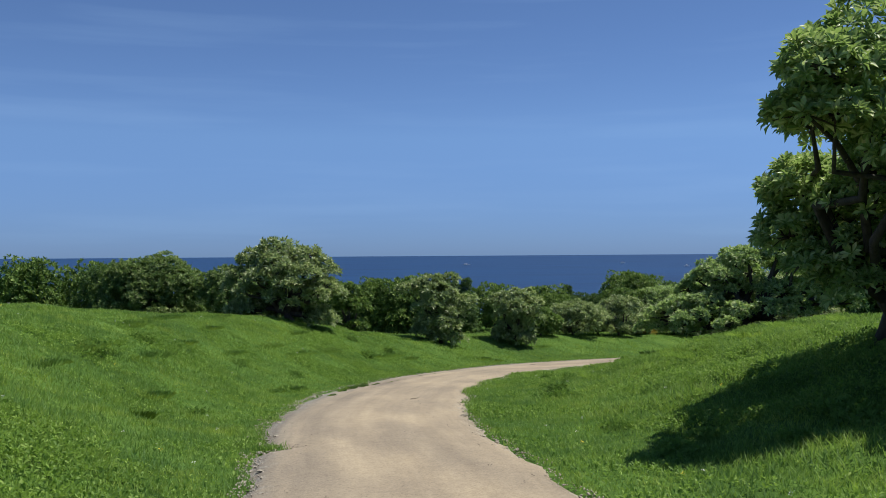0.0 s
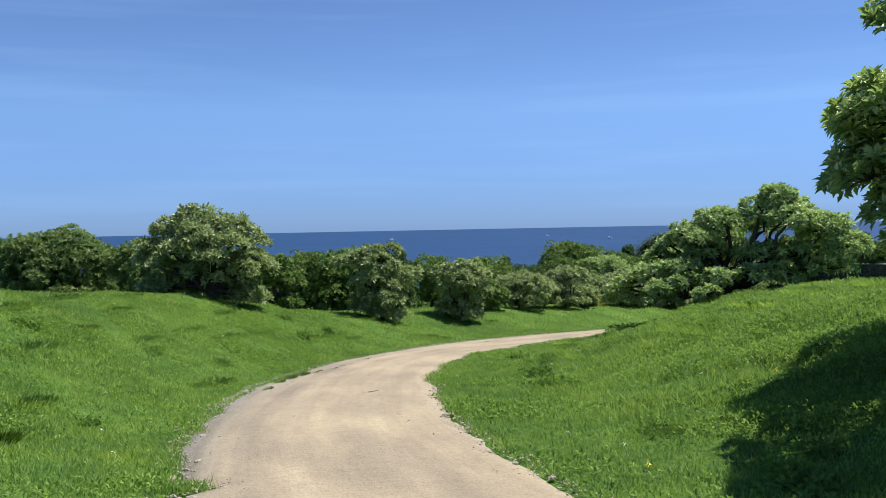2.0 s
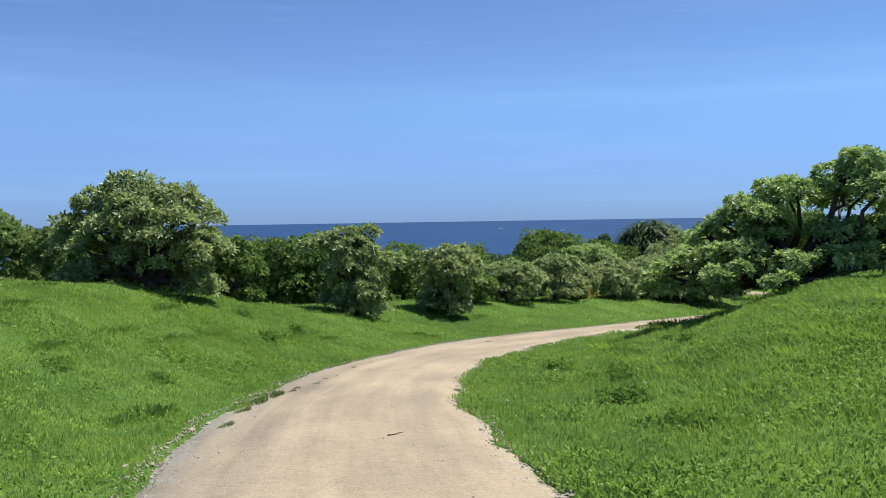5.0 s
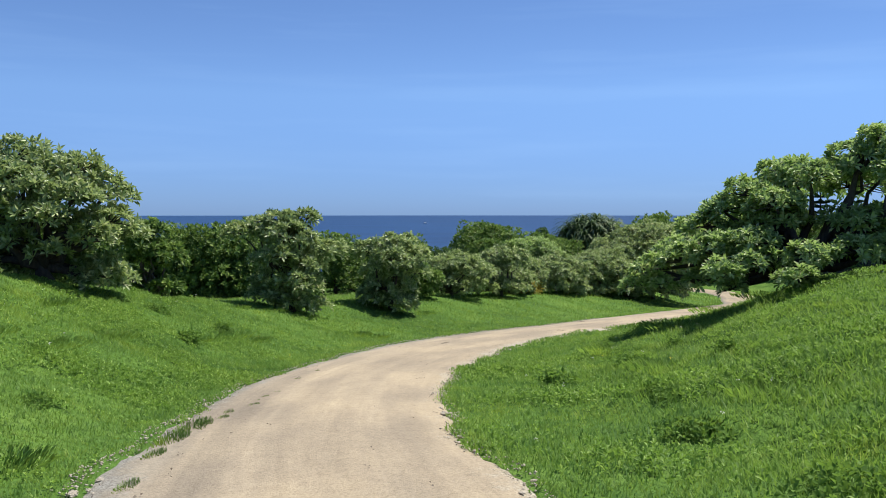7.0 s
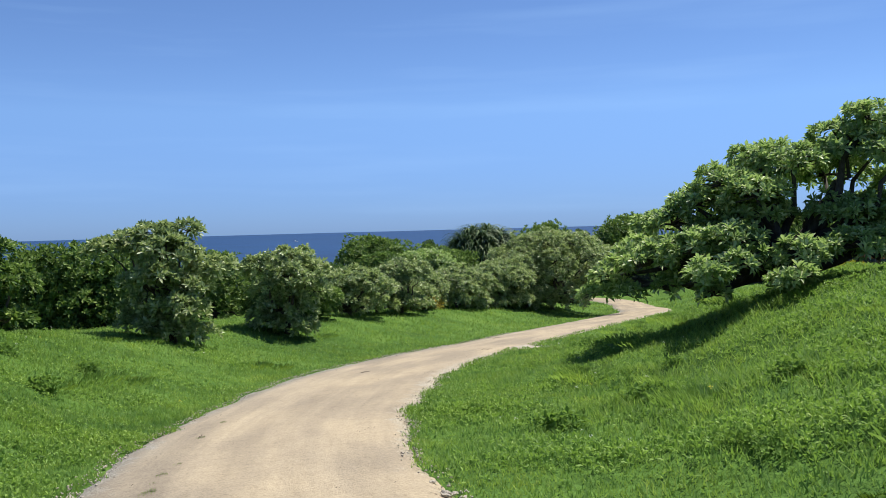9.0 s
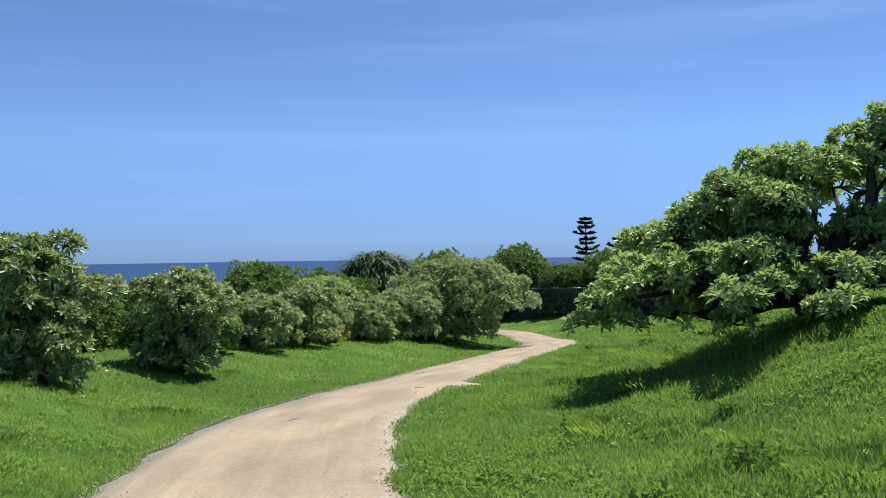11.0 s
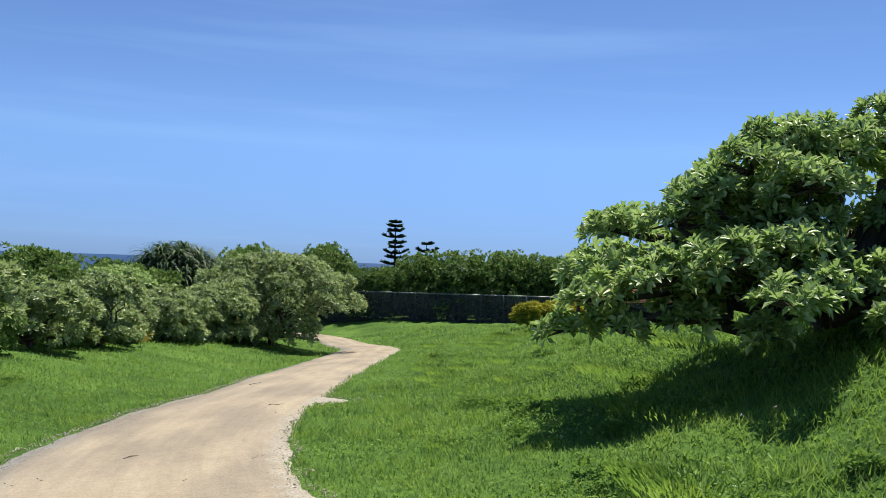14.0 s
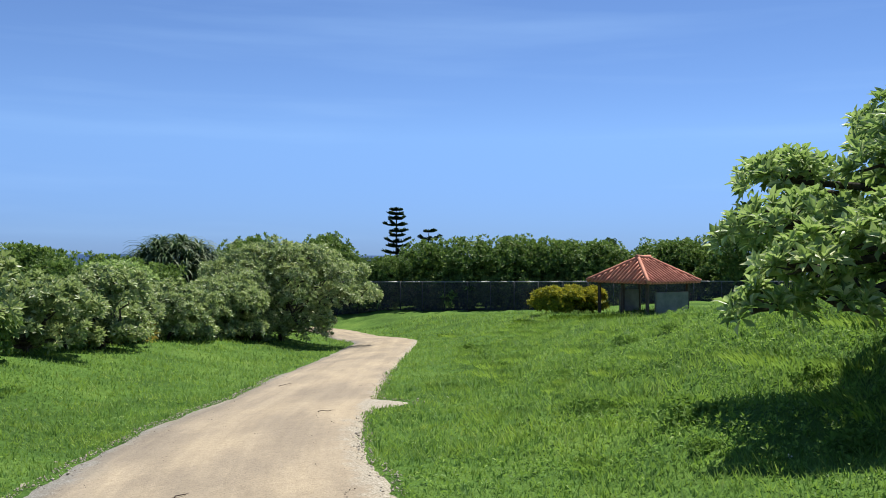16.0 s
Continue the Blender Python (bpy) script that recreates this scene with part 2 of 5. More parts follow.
    strip = n.new("ShaderNodeMapRange")
    strip.inputs["From Min"].default_value, strip.inputs["From Max"].default_value, strip.inputs["To Max"].default_value = 1.75, 2.0, 0.65
    l.new(wander.outputs[0], strip.inputs["Value"])
    c = mixc(n, l, strip.outputs[0], c, mixc(n, l, 1.0, c, (0.7, 0.76, 0.86), 'MULTIPLY'))
    l.new(c, p.inputs["Base Color"])
    p.inputs["Roughness"].default_value = 0.95
    p.inputs["Specular IOR Level"].default_value = 0.2
    l.new(bump_of(n, l, grit.outputs["Fac"], 0.7, 0.015), p.inputs["Normal"])
    return m


def make_sea():
    m, n, l, p, out = nodes_of("sea_water")
    w = noise_tex(n, l, 0.02, 6, stretch=(0.35, 1.0, 1.0))
    r = ramp(n, [(0.35, (0.003, 0.026, 0.085)), (0.65, (0.006, 0.042, 0.125))])
    l.new(w.outputs["Fac"], r.inputs[0])
    l.new(r.outputs[0], p.inputs["Base Color"])
    p.inputs["Roughness"].default_value = 0.45
    p.inputs["Specular IOR Level"].default_value = 0.25
    b = noise_tex(n, l, 0.3, 4)
    l.new(bump_of(n, l, b.outputs["Fac"], 0.6, 0.6), p.inputs["Normal"])
    return m


M_SOIL, M_ROAD, M_SEA = make_soil(), make_road(), make_sea()
M_STONE = plain_mat("coral_stone", (0.28, 0.24, 0.19), (0.5, 0.45, 0.37), 6, 0.95, 0, 0.6)
M_TILE = plain_mat("red_clay_tile", (0.48, 0.16, 0.095), (0.68, 0.28, 0.17), 3, 0.75, 0, 0.3)
M_MORTAR = plain_mat("tile_bed", (0.28, 0.1, 0.065), (0.4, 0.16, 0.1), 3, 0.9, 0, 0.3)
M_CONCRETE = plain_mat("weathered_concrete", (0.15, 0.155, 0.13), (0.26, 0.265, 0.225), 1.5, 0.9, 0, 0.3)
M_TIMBER = plain_mat("dark_timber", (0.05, 0.035, 0.025), (0.12, 0.085, 0.06), 5, 0.8, 0, 0.3)
M_STEEL = plain_mat("galvanised_steel", (0.22, 0.23, 0.23), (0.34, 0.34, 0.34), 5, 0.5, 0.5, 0.1)
M_NET = plain_mat("black_shade_net", (0.045, 0.048, 0.052), (0.11, 0.113, 0.115), 1.2, 0.95, 0, 0.5)
net_nodes, net_links = M_NET.node_tree.nodes, M_NET.node_tree.links
net_clear, net_mix = net_nodes.new("ShaderNodeBsdfTransparent"), net_nodes.new("ShaderNodeMixShader")
net_mix.inputs[0].default_value = 0.3
net_links.new(net_nodes["Principled BSDF"].outputs[0], net_mix.inputs[1])
net_links.new(net_clear.outputs[0], net_mix.inputs[2])
net_links.new(net_mix.outputs[0], net_nodes["Material Output"].inputs["Surface"])
M_WHITE = plain_mat("white_petal", (0.7, 0.7, 0.68), (0.85, 0.85, 0.82), 4, 0.7)
M_PETAL = plain_mat("yellow_petal", (0.75, 0.55, 0.03), (0.85, 0.7, 0.06), 4, 0.7)
M_FOAM = plain_mat("white_hull", (0.75, 0.76, 0.78), (0.85, 0.86, 0.88), 0.2, 0.6)


# ---- building helpers ----
def part(name, bm, material, parent, label=""):
    me = bpy.data.meshes.new(name)
    bm.to_mesh(me)
    bm.free()
    me.materials.append(material)
    ob = new(name, me)
    ob.parent = parent
    if label:
        tagged(ob, label)
    return ob


def thing(name, place, label, category, group="", kind=""):
    e = new(name)
    e.matrix_world = Matrix.Translation(place)
    e.empty_display_size = 0.3
    return tagged(e, label, category, group, kind)


def fast_mesh(name, verts, tris, material, parent=None, smooth=False):
    """A mesh of triangles from arrays."""
    me = bpy.data.meshes.new(name)
    verts, tris = np.asarray(verts, np.float32), np.asarray(tris, np.int32)
    me.vertices.add(len(verts))
    me.vertices.foreach_set("co", verts.ravel())
    me.loops.add(tris.size)
    me.loops.foreach_set("vertex_index", tris.ravel())
    me.polygons.add(len(tris))
    me.polygons.foreach_set("loop_start", np.arange(0, tris.size, 3, dtype=np.int32))
    me.polygons.foreach_set("loop_total", np.full(len(tris), 3, np.int32))
    if smooth:
        me.polygons.foreach_set("use_smooth", np.ones(len(tris), bool))
    me.update(calc_edges=True)
    me.materials.append(material)
    ob = new(name, me)
    ob.parent = parent
    return ob


def box(bm, size, m):
    return bmesh.ops.create_cube(bm, size=1, matrix=m @ Matrix.Diagonal((*size, 1)))


def bevel_all(bm, w):
    bmesh.ops.bevel(bm, geom=bm.edges[:], offset=w, segments=1, affect='EDGES')


def tube(points, radii, sides=7, seed=0):
    """A tapered, slightly knobbly tube through points; gives a bmesh."""
    rnd = random.Random(seed)
    bm = bmesh.new()
    rings = []
    pts = [Vector(p) for p in points]
    for i, p in enumerate(pts):
        d = (pts[min(i + 1, len(pts) - 1)] - pts[max(i - 1, 0)]).normalized()
        u = d.orthogonal().normalized() if i == 0 else (u - d * u.dot(d)).normalized()
        v = d.cross(u)
        rings.append([bm.verts.new(p + (u * math.cos(a) + v * math.sin(a)) * radii[i] * rnd.uniform(0.88, 1.12))
                      for a in (2 * math.pi * k / sides for k in range(sides))])
    for a, b in zip(rings, rings[1:]):
        for k in range(sides):
            bm.faces.new((a[k], a[(k + 1) % sides], b[(k + 1) % sides], b[k])).smooth = True
    bm.faces.new(rings[-1])
    bm.faces.new(rings[0][::-1])
    return bm


def bent(a, b, n=5, sag=0.15, seed=0):
    """Points of a crooked limb from a to b."""
    rnd = random.Random(seed)
    a, b = Vector(a), Vector(b)
    d = (b - a).length
    return [a.lerp(b, i / n) + (Vector((rnd.uniform(-1, 1), rnd.uniform(-1, 1), rnd.uniform(-0.6, 1))) * sag * d * math.sin(math.pi * i / n) if 0 < i < n else Vector())
            for i in range(n + 1)]


def unit(v):
    return v / np.maximum(np.linalg.norm(v, axis=-1, keepdims=True), 1e-9)


LEAF_FINE = (np.array([(0, 0, 0), (-0.5, 0.66, 0.12), (0, 0.62, -0.02), (0.5, 0.66, 0.12), (0, 1, -0.12)]), np.array([(0, 2, 1), (0, 3, 2), (1, 2, 4), (2, 3, 4)]))
LEAF_COARSE = (np.array([(0, 0, 0), (-0.5, 0.6, 0.1), (0, 1, -0.08), (0.5, 0.6, 0.1)]), np.array([(0, 2, 1), (0, 3, 2)]))


def leaves(pos, way, up, length, width, template):
    """Arrays of leaf vertices and triangles: each at pos, pointing along way, its upper side towards up."""
    y = unit(way)
    x = unit(np.cross(y, up))
    z = np.cross(x, y)
    t, f = template
    L, W = np.asarray(length)[:, None, None], np.asarray(width)[:, None, None]
    v = pos[:, None, :] + x[:, None, :] * (t[None, :, 0:1] * W) + y[:, None, :] * (t[None, :, 1:2] * L) + z[:, None, :] * (t[None, :, 2:3] * L)
    tri = f[None] + (np.arange(len(pos)) * len(t))[:, None, None]
    return v.reshape(-1, 3), tri.reshape(-1, 3)


def rosettes(rng, centres, axes, per, length, width, spread=(25, 95), template=LEAF_COARSE):
    """Whorls of leaves round each axis."""
    n = len(centres)
    a = unit(axes)
    ref = np.where(np.abs(a[:, 2:3]) > 0.9, np.array([[1.0, 0, 0]]), np.array([[0, 0, 1.0]]))
    u = unit(np.cross(a, ref))
    v = np.cross(a, u)
    k = np.tile(np.arange(per), (n, 1))
    ang = k * 2.39996 + rng.uniform(0, 6.28, (n, 1)) + rng.normal(0, 0.15, (n, per))
    tilt = np.radians(spread[0] + (spread[1] - spread[0]) * (k / per) + rng.normal(0, 9, (n, per)))
    radial = u[:, None] * np.cos(ang)[..., None] + v[:, None] * np.sin(ang)[..., None]
    way = a[:, None] * np.cos(tilt)[..., None] + radial * np.sin(tilt)[..., None]
    up = a[:, None] * np.sin(tilt)[..., None] - radial * np.cos(tilt)[..., None]
    pos = np.repeat(centres[:, None], per, 1) + way * 0.01
    s = rng.uniform(0.7, 1.15, (n, per))
    return leaves(pos.reshape(-1, 3), way.reshape(-1, 3), up.reshape(-1, 3), (length * s).ravel(), (width * s).ravel(), template)


def lobe_points(rng, centre, r, n, low=-0.3):
    """Points and outward ways over a lobe built of many small domed clumps, with dark clefts between them."""
    r = np.array(r, float)
    s = float(np.clip(0.37 * min(r[0], r[1]), 0.15, 0.6))
    area = 4 * math.pi * (r[0] * r[1] + r[1] * r[2] + r[0] * r[2]) / 3
    m = max(6, int(0.8 * area / (math.pi * s * s)))
    i = np.arange(int(m * 1.5)) + 0.5
    z = 1 - 2 * i / len(i)
    th = i * 2.39996 + rng.uniform(0, 6)
    rad = np.sqrt(1 - z * z)
    d = unit(np.stack((rad * np.cos(th), rad * np.sin(th), z), 1) + rng.normal(0, 0.16, (len(i), 3)))
    d = d[d[:, 2] > low]
    m = len(d)
    lump = np.array([noise.noise(Vector(q) * 1.7 + Vector(centre)) for q in d * 1.3])
    hub = np.array(centre) + d * r * ((0.86 + 0.3 * lump) * rng.uniform(0.74, 1.04, m))[:, None]
    size = s * rng.uniform(0.65, 1.2, m)
    axis = unit(d * np.array((1, 1, 0.7)) + np.array((0, 0, 0.6)))
    k = max(3, int(math.ceil(n * 1.15 / m)))
    v = unit(rng.normal(0, 1, (m, k, 3)))
    dot = np.sum(v * axis[:, None], axis=2, keepdims=True)
    v = np.where(dot < -0.12, v - 2 * dot * axis[:, None], v)
    p = hub[:, None] + v * size[:, None, None] * np.array((1, 1, 0.75)) * rng.uniform(0.75, 1.05, (m, k, 1))
    way = unit(v * 0.75 + axis[:, None] * 0.5)
    return p.reshape(-1, 3), way.reshape(-1, 3)


def caps(rows, flat=0.66):
    """Lobes from centres and radii, flattened like the leaf caps of a heliotrope."""
    return [(x, y, z, r, r, r * flat) for x, y, z, r in rows]


def build_tree(name, base, lobes, label, category, mat, bark, seed, leaf=(0.15, 0.055), per=13, gap=0.2, template=LEAF_COARSE,
               trunk_r=0.13, fork=0.35, spread=(25, 95), group="", joined=False):
    """A tree: tapered trunk, crooked limbs to each lobe, and a clump of leaf whorls per lobe. lobes: (x, y, z, rx, ry, rz) in the world."""
    rng = np.random.default_rng(seed)
    b = Vector(base)
    e = thing(name, base, label, category, group)
    mean = Vector(np.mean([q[:3] for q in lobes], axis=0))
    top = Vector((b.x * 0.6 + mean.x * 0.4, b.y * 0.6 + mean.y * 0.4, b.z + fork * (mean.z - b.z)))
    off = Matrix.Translation(-b)
    pts = bent(b - Vector((0, 0, 0.15)) - b, top - b, 4, 0.08, seed)
    part("trunk", tube(pts, [trunk_r * (1.35, 1.05, 0.95, 0.88, 0.8)[i] for i in range(5)], 9, seed), bark, e)
    crown_v, crown_f, crown_n = [], [], 0
    for j, q in enumerate(lobes):
        c, r = Vector(q[:3]), Vector(q[3:])
        area = 4 * math.pi * ((r.x * r.y + r.y * r.z + r.x * r.z) / 3)
        p, d = lobe_points(rng, q[:3], q[3:], max(12, area / gap ** 2))
        axes = d * np.array((1, 1, 0.8)) + np.array((0, 0, 0.55))
        v, f = rosettes(rng, p, axes, per, leaf[0], leaf[1], spread, template)
        if joined:
            crown_v.append(v - np.array(b))
            crown_f.append(f + crown_n)
            crown_n += len(v)
        else:
            tagged(fast_mesh("leaf_clump", v - np.array(b), f, mat, e), kind="stuff")
        if not joined or j % 4 == 0:
            start = top if j % 3 else b.lerp(top, 0.75)
            lp = bent(start - b, c - b, 5, 0.14, seed * 31 + j)
            rr = trunk_r * (0.62 if j % 3 else 0.7)
            part("limb", tube(lp, [rr * (1 - 0.8 * i / 5) for i in range(6)], 6, seed + j), bark, e)
            if joined:
                continue
            bm = bmesh.new()
            for k in range(min(9, len(p))):
                s = tube(bent(c - b, Vector(p[rng.integers(len(p))]) - b, 3, 0.12, seed + j * 50 + k), [rr * 0.22, rr * 0.17, rr * 0.12, 0.006], 4, k)
                tmp = bpy.data.meshes.new("t")
                s.to_mesh(tmp)
                s.free()
                bm.from_mesh(tmp)
                bpy.data.meshes.remove(tmp)
            part("branchlet", bm, bark, e)
    if joined:
        fast_mesh("crown", np.concatenate(crown_v), np.concatenate(crown_f), mat, e)
    return e


# ---- ground ----
SLOPE = -math.tan(radians(5.05))
# centre line of the track and its half width
TRACK = [(-0.1, -14, 1.6), (-0.15, 2, 1.6), (-0.3, 8, 1.6), (-0.85, 11.5, 1.64), (-1.2, 15, 1.72), (-1.12, 18.5, 1.68), (-0.85, 22, 1.58),
         (0.0, 26.2, 1.68), (1.1, 29.2, 1.76), (3.45, 33.93, 1.82), (6.7, 38.33, 1.8), (9.9, 41.6, 1.66), (15.7, 47.7, 1.68),
         (21.6, 53.6, 1.7), (26.1, 58.3, 1.75), (30.6, 63.3, 1.75), (34.2, 69.5, 1.65), (37.8, 76.5, 1.5), (39.2, 83, 1.5), (37.5, 92, 1.5)]


def resample(rows, step):
    """Smooth line through rows (Catmull-Rom), at about even steps."""
    out = []
    P = [np.array(r, float) for r in rows]
    P = [2 * P[0] - P[1]] + P + [2 * P[-1] - P[-2]]
    for a, b, c, d in zip(P, P[1:], P[2:], P[3:]):
        n = max(2, int(np.linalg.norm((c - b)[:2]) / step))
        for i in range(n):
            t = i / n
            out.append(0.5 * (2 * b + (c - a) * t + (2 * a - 5 * b + 4 * c - d) * t * t + (3 * b - a - 3 * c + d) * t ** 3))
    out.append(P[-2])
    return np.array(out)


LINE = resample(TRACK, 0.4)
TANG = unit(np.gradient(LINE[:, :2], axis=0))
ARC = np.concatenate(([0], np.cumsum(np.linalg.norm(np.diff(LINE[:, :2], axis=0), axis=1))))


def lateral(x, y):
    """Signed distance from the track's centre line (left positive), half width and run there."""
    x, y = np.atleast_1d(np.asarray(x, float)), np.atleast_1d(np.asarray(y, float))
    D, W, A = np.empty(len(x)), np.empty(len(x)), np.empty(len(x))
    for s in range(0, len(x), 20000):
        q = slice(s, s + 20000)
        dx, dy = x[q, None] - LINE[None, :, 0], y[q, None] - LINE[None, :, 1]
        k = np.argmin(dx * dx + dy * dy, axis=1)
        r = np.arange(len(k))
        cross = TANG[k, 0] * dy[r, k] - TANG[k, 1] * dx[r, k]
        dist = np.sqrt(dx[r, k] ** 2 + dy[r, k] ** 2)
        D[q], W[q], A[q] = np.where(cross >= 0, dist, -dist), LINE[k, 2], ARC[k]
    return D, W, A


def smooth(a, b, v):
    t = np.clip((v - a) / (b - a), 0, 1)
    return t * t * (3 - 2 * t)


def rolling(x, y):
    """Low swells of the turf."""
    return (0.05 * np.sin(x * 0.9 + 1.3 * np.sin(y * 0.37)) * np.cos(y * 0.71 + 0.8 * np.sin(x * 0.43))
            + 0.025 * np.sin(x * 2.3 + y * 1.7 + 2 * np.sin(y * 0.9)) + 0.02 * np.cos(y * 3.1 - x * 1.9))


def ground_exact(x, y):
    D, W, A = lateral(x, y)
    d = np.abs(D) - W
    h = SLOPE * (np.clip(y, -40, 72) + 0.35 * np.clip(y - 72, 0, 400))
    left = (1.1 + 0.85 * smooth(42, 30, y)) * smooth(0.2, 6.5, d) + 0.06 * np.clip(d - 7, 0, 14) * smooth(48, 36, y)
    right = (1.0 + 0.6 * smooth(44, 30, y)) * smooth(0.8, 9.0, d)
    h = h + np.where(D > 0, left, right)
    h = h + rolling(x, y) * smooth(0.2, 2.0, d) * (1.3 + np.where(D < 0, 0.7, 0.0) * smooth(1.0, 4.0, d))
    h = h - 0.05 * smooth(0.12, -0.1, d)
    h = h - 0.3 * np.exp(-((x - 44) ** 2 + (y - 56.5) ** 2) / 40)
    k = smooth(20, 44, x) * smooth(70, 58, y)
    h = h * (1 - k) + np.minimum(h, -4.2) * k
    h = h - 0.12 * np.clip(y - 112, 0, 400)
    return h


GX = np.concatenate((np.array([-900, -500, -280, -160, -100, -70, -50, -38]), np.arange(-30, -12, 0.5), np.arange(-12, 20, 0.25), np.arange(20, 50, 0.5),
                     np.arange(50, 90, 2.0), np.array([90, 110, 150, 220, 350, 600, 1000])))
GY = np.concatenate((np.array([-600, -300, -150, -80, -45, -28, -18]), np.arange(-12, 45, 0.25), np.arange(45, 100, 0.5), np.arange(100, 130, 3.0),
                     np.array([140, 160, 190, 240, 330, 480])))
gx, gy = np.meshgrid(GX, GY)
GZ = ground_exact(gx.ravel(), gy.ravel()).reshape(gx.shape)


def ground(x, y):
    """Height of the ground sheet, between its vertices."""
    x, y = np.atleast_1d(np.asarray(x, float)), np.atleast_1d(np.asarray(y, float))
    i = np.clip(np.searchsorted(GX, x) - 1, 0, len(GX) - 2)
    j = np.clip(np.searchsorted(GY, y) - 1, 0, len(GY) - 2)
    u, v = (x - GX[i]) / (GX[i + 1] - GX[i]), (y - GY[j]) / (GY[j + 1] - GY[j])
    return (GZ[j, i] * (1 - u) + GZ[j, i + 1] * u) * (1 - v) + (GZ[j + 1, i] * (1 - u) + GZ[j + 1, i + 1] * u) * v


def gz(x, y):
    return float(ground(x, y)[0])


nx, ny = len(GX), len(GY)
idx = np.arange(nx * ny).reshape(ny, nx)
q0, q1, q2, q3 = idx[:-1, :-1].ravel(), idx[:-1, 1:].ravel(), idx[1:, 1:].ravel(), idx[1:, :-1].ravel()
turf = fast_mesh("ground", np.stack((gx.ravel(), gy.ravel(), GZ.ravel()), 1), np.concatenate((np.stack((q0, q1, q2), 1), np.stack((q0, q2, q3), 1))), M_SOIL, smooth=True)
tagged(turf, "rolling green turf sloping down towards the sea", "ground", kind="structure")

bm = bmesh.new()
bm.faces.new([bm.verts.new(v) for v in ((-4900, 60, -22), (4900, 60, -22), (4900, 4900, -22), (-4900, 4900, -22))])
sea = part("water", bm, M_SEA, None)
tagged(sea, "deep blue sea reaching the horizon under clear sky", "sea", kind="structure")


def rim(a, side):
    """Ragged rim of the track at run a: how far it lies from the half width."""
    r = np.array([noise.noise(Vector((q * 0.9, 7.3 * side, 0))) * 0.16 + noise.noise(Vector((q * 3.1, 3.1 * side, 5))) * 0.07 + noise.noise(Vector((q * 8.3, 1.1 * side, 9))) * 0.04 for q in np.atleast_1d(a)])
    if side < 0:
        r = r + 0.95 * np.exp(-((np.atleast_1d(a) - A_SPUR) / 0.7) ** 2)
    else:
        r = r + 0.2 * np.exp(-((np.atleast_1d(a) - A_WIDE) / 4.5) ** 2) - 0.45 * np.exp(-((np.atleast_1d(a) - A_TUFT) / 0.22) ** 2)
    return r


A_SPUR = float(lateral(10.2, 38.2)[2][0])
A_WIDE = float(lateral(-2.4, 21.5)[2][0])
A_TUFT = float(lateral(-2.3, 10.8)[2][0])
RUN = np.arange(0, ARC[-1], 0.12)
RIM_L, RIM_R = rim(RUN, 1), rim(RUN, -1)


def fall(y):
    return SLOPE * (np.minimum(y, 72) + 0.35 * np.clip(y - 72, 0, 400))


def build_track():
    n, across = len(RUN), 15
    cx, cy, hw = (np.interp(RUN, ARC, LINE[:, k]) for k in range(3))
    tx, ty = np.interp(RUN, ARC, TANG[:, 0]), np.interp(RUN, ARC, TANG[:, 1])
    V, UV = [], []
    for k in range(across):
        f = 1 - 2 * k / (across - 1)
        d = np.where(f > 0, f * (hw + RIM_L), f * (hw + RIM_R))
        x, y = cx - ty * d, cy + tx * d
        z = fall(y) + 0.045 * (1 - f * f) + 0.012 + 0.0015 * np.sin(x * 3.1 + y * 1.3) * np.cos(y * 2.3)
        if k in (0, across - 1):
            z = fall(y) - 0.06
        V.append(np.stack((x, y, z), 1))
        UV.append(np.stack((d, RUN), 1))
    V, UV = np.stack(V, 1).reshape(-1, 3), np.stack(UV, 1).reshape(-1, 2)
    i = np.arange(n * across).reshape(n, across)
    a, b, c, d = i[:-1, :-1].ravel(), i[:-1, 1:].ravel(), i[1:, 1:].ravel(), i[1:, :-1].ravel()
    tri = np.concatenate((np.stack((a, b, c), 1), np.stack((a, c, d), 1)))
    ob = fast_mesh("road", V, tri, M_ROAD, smooth=True)
    lay = ob.data.uv_layers.new(name="run")
    lay.data.foreach_set("uv", UV[tri.ravel()].astype(np.float32).ravel())
    return tagged(ob, "winding pale coral gravel track with ragged grassy edges", "track", kind="structure")


build_track()

# ---- the spreading heliotrope tree on the bank beside the track ----
HIGH_CAPS = [(11.2, 27.8, 1.86, 0.5), (10.9, 28.1, 1.43, 0.68), (11.7, 28.2, 1.3, 0.75), (11.3, 27.2, 1.15, 0.65), (12.4, 27.4, 0.85, 0.7), (9.75, 29.1, 1.21, 0.52), (10.25, 29.4, 1.15, 0.55), (10, 28.5, 1.1, 0.55), (9.1, 29.2, 0.81, 0.5), (8.65, 29.6, 0.45, 0.46), (9.2, 28.5, 0.57, 0.5), (9.5, 29.9, 0.45, 0.5), (8.7, 30.9, 0.05, 0.38), (9.2, 31.2, 0.05, 0.45), (10.5, 30.3, 0.65, 0.62), (11.6, 29.3, 1, 0.7), (12.9, 28.5, 0.6, 0.66), (12.8, 26.9, 0.4, 0.6), (8.35, 29.8, 0.1, 0.38)]
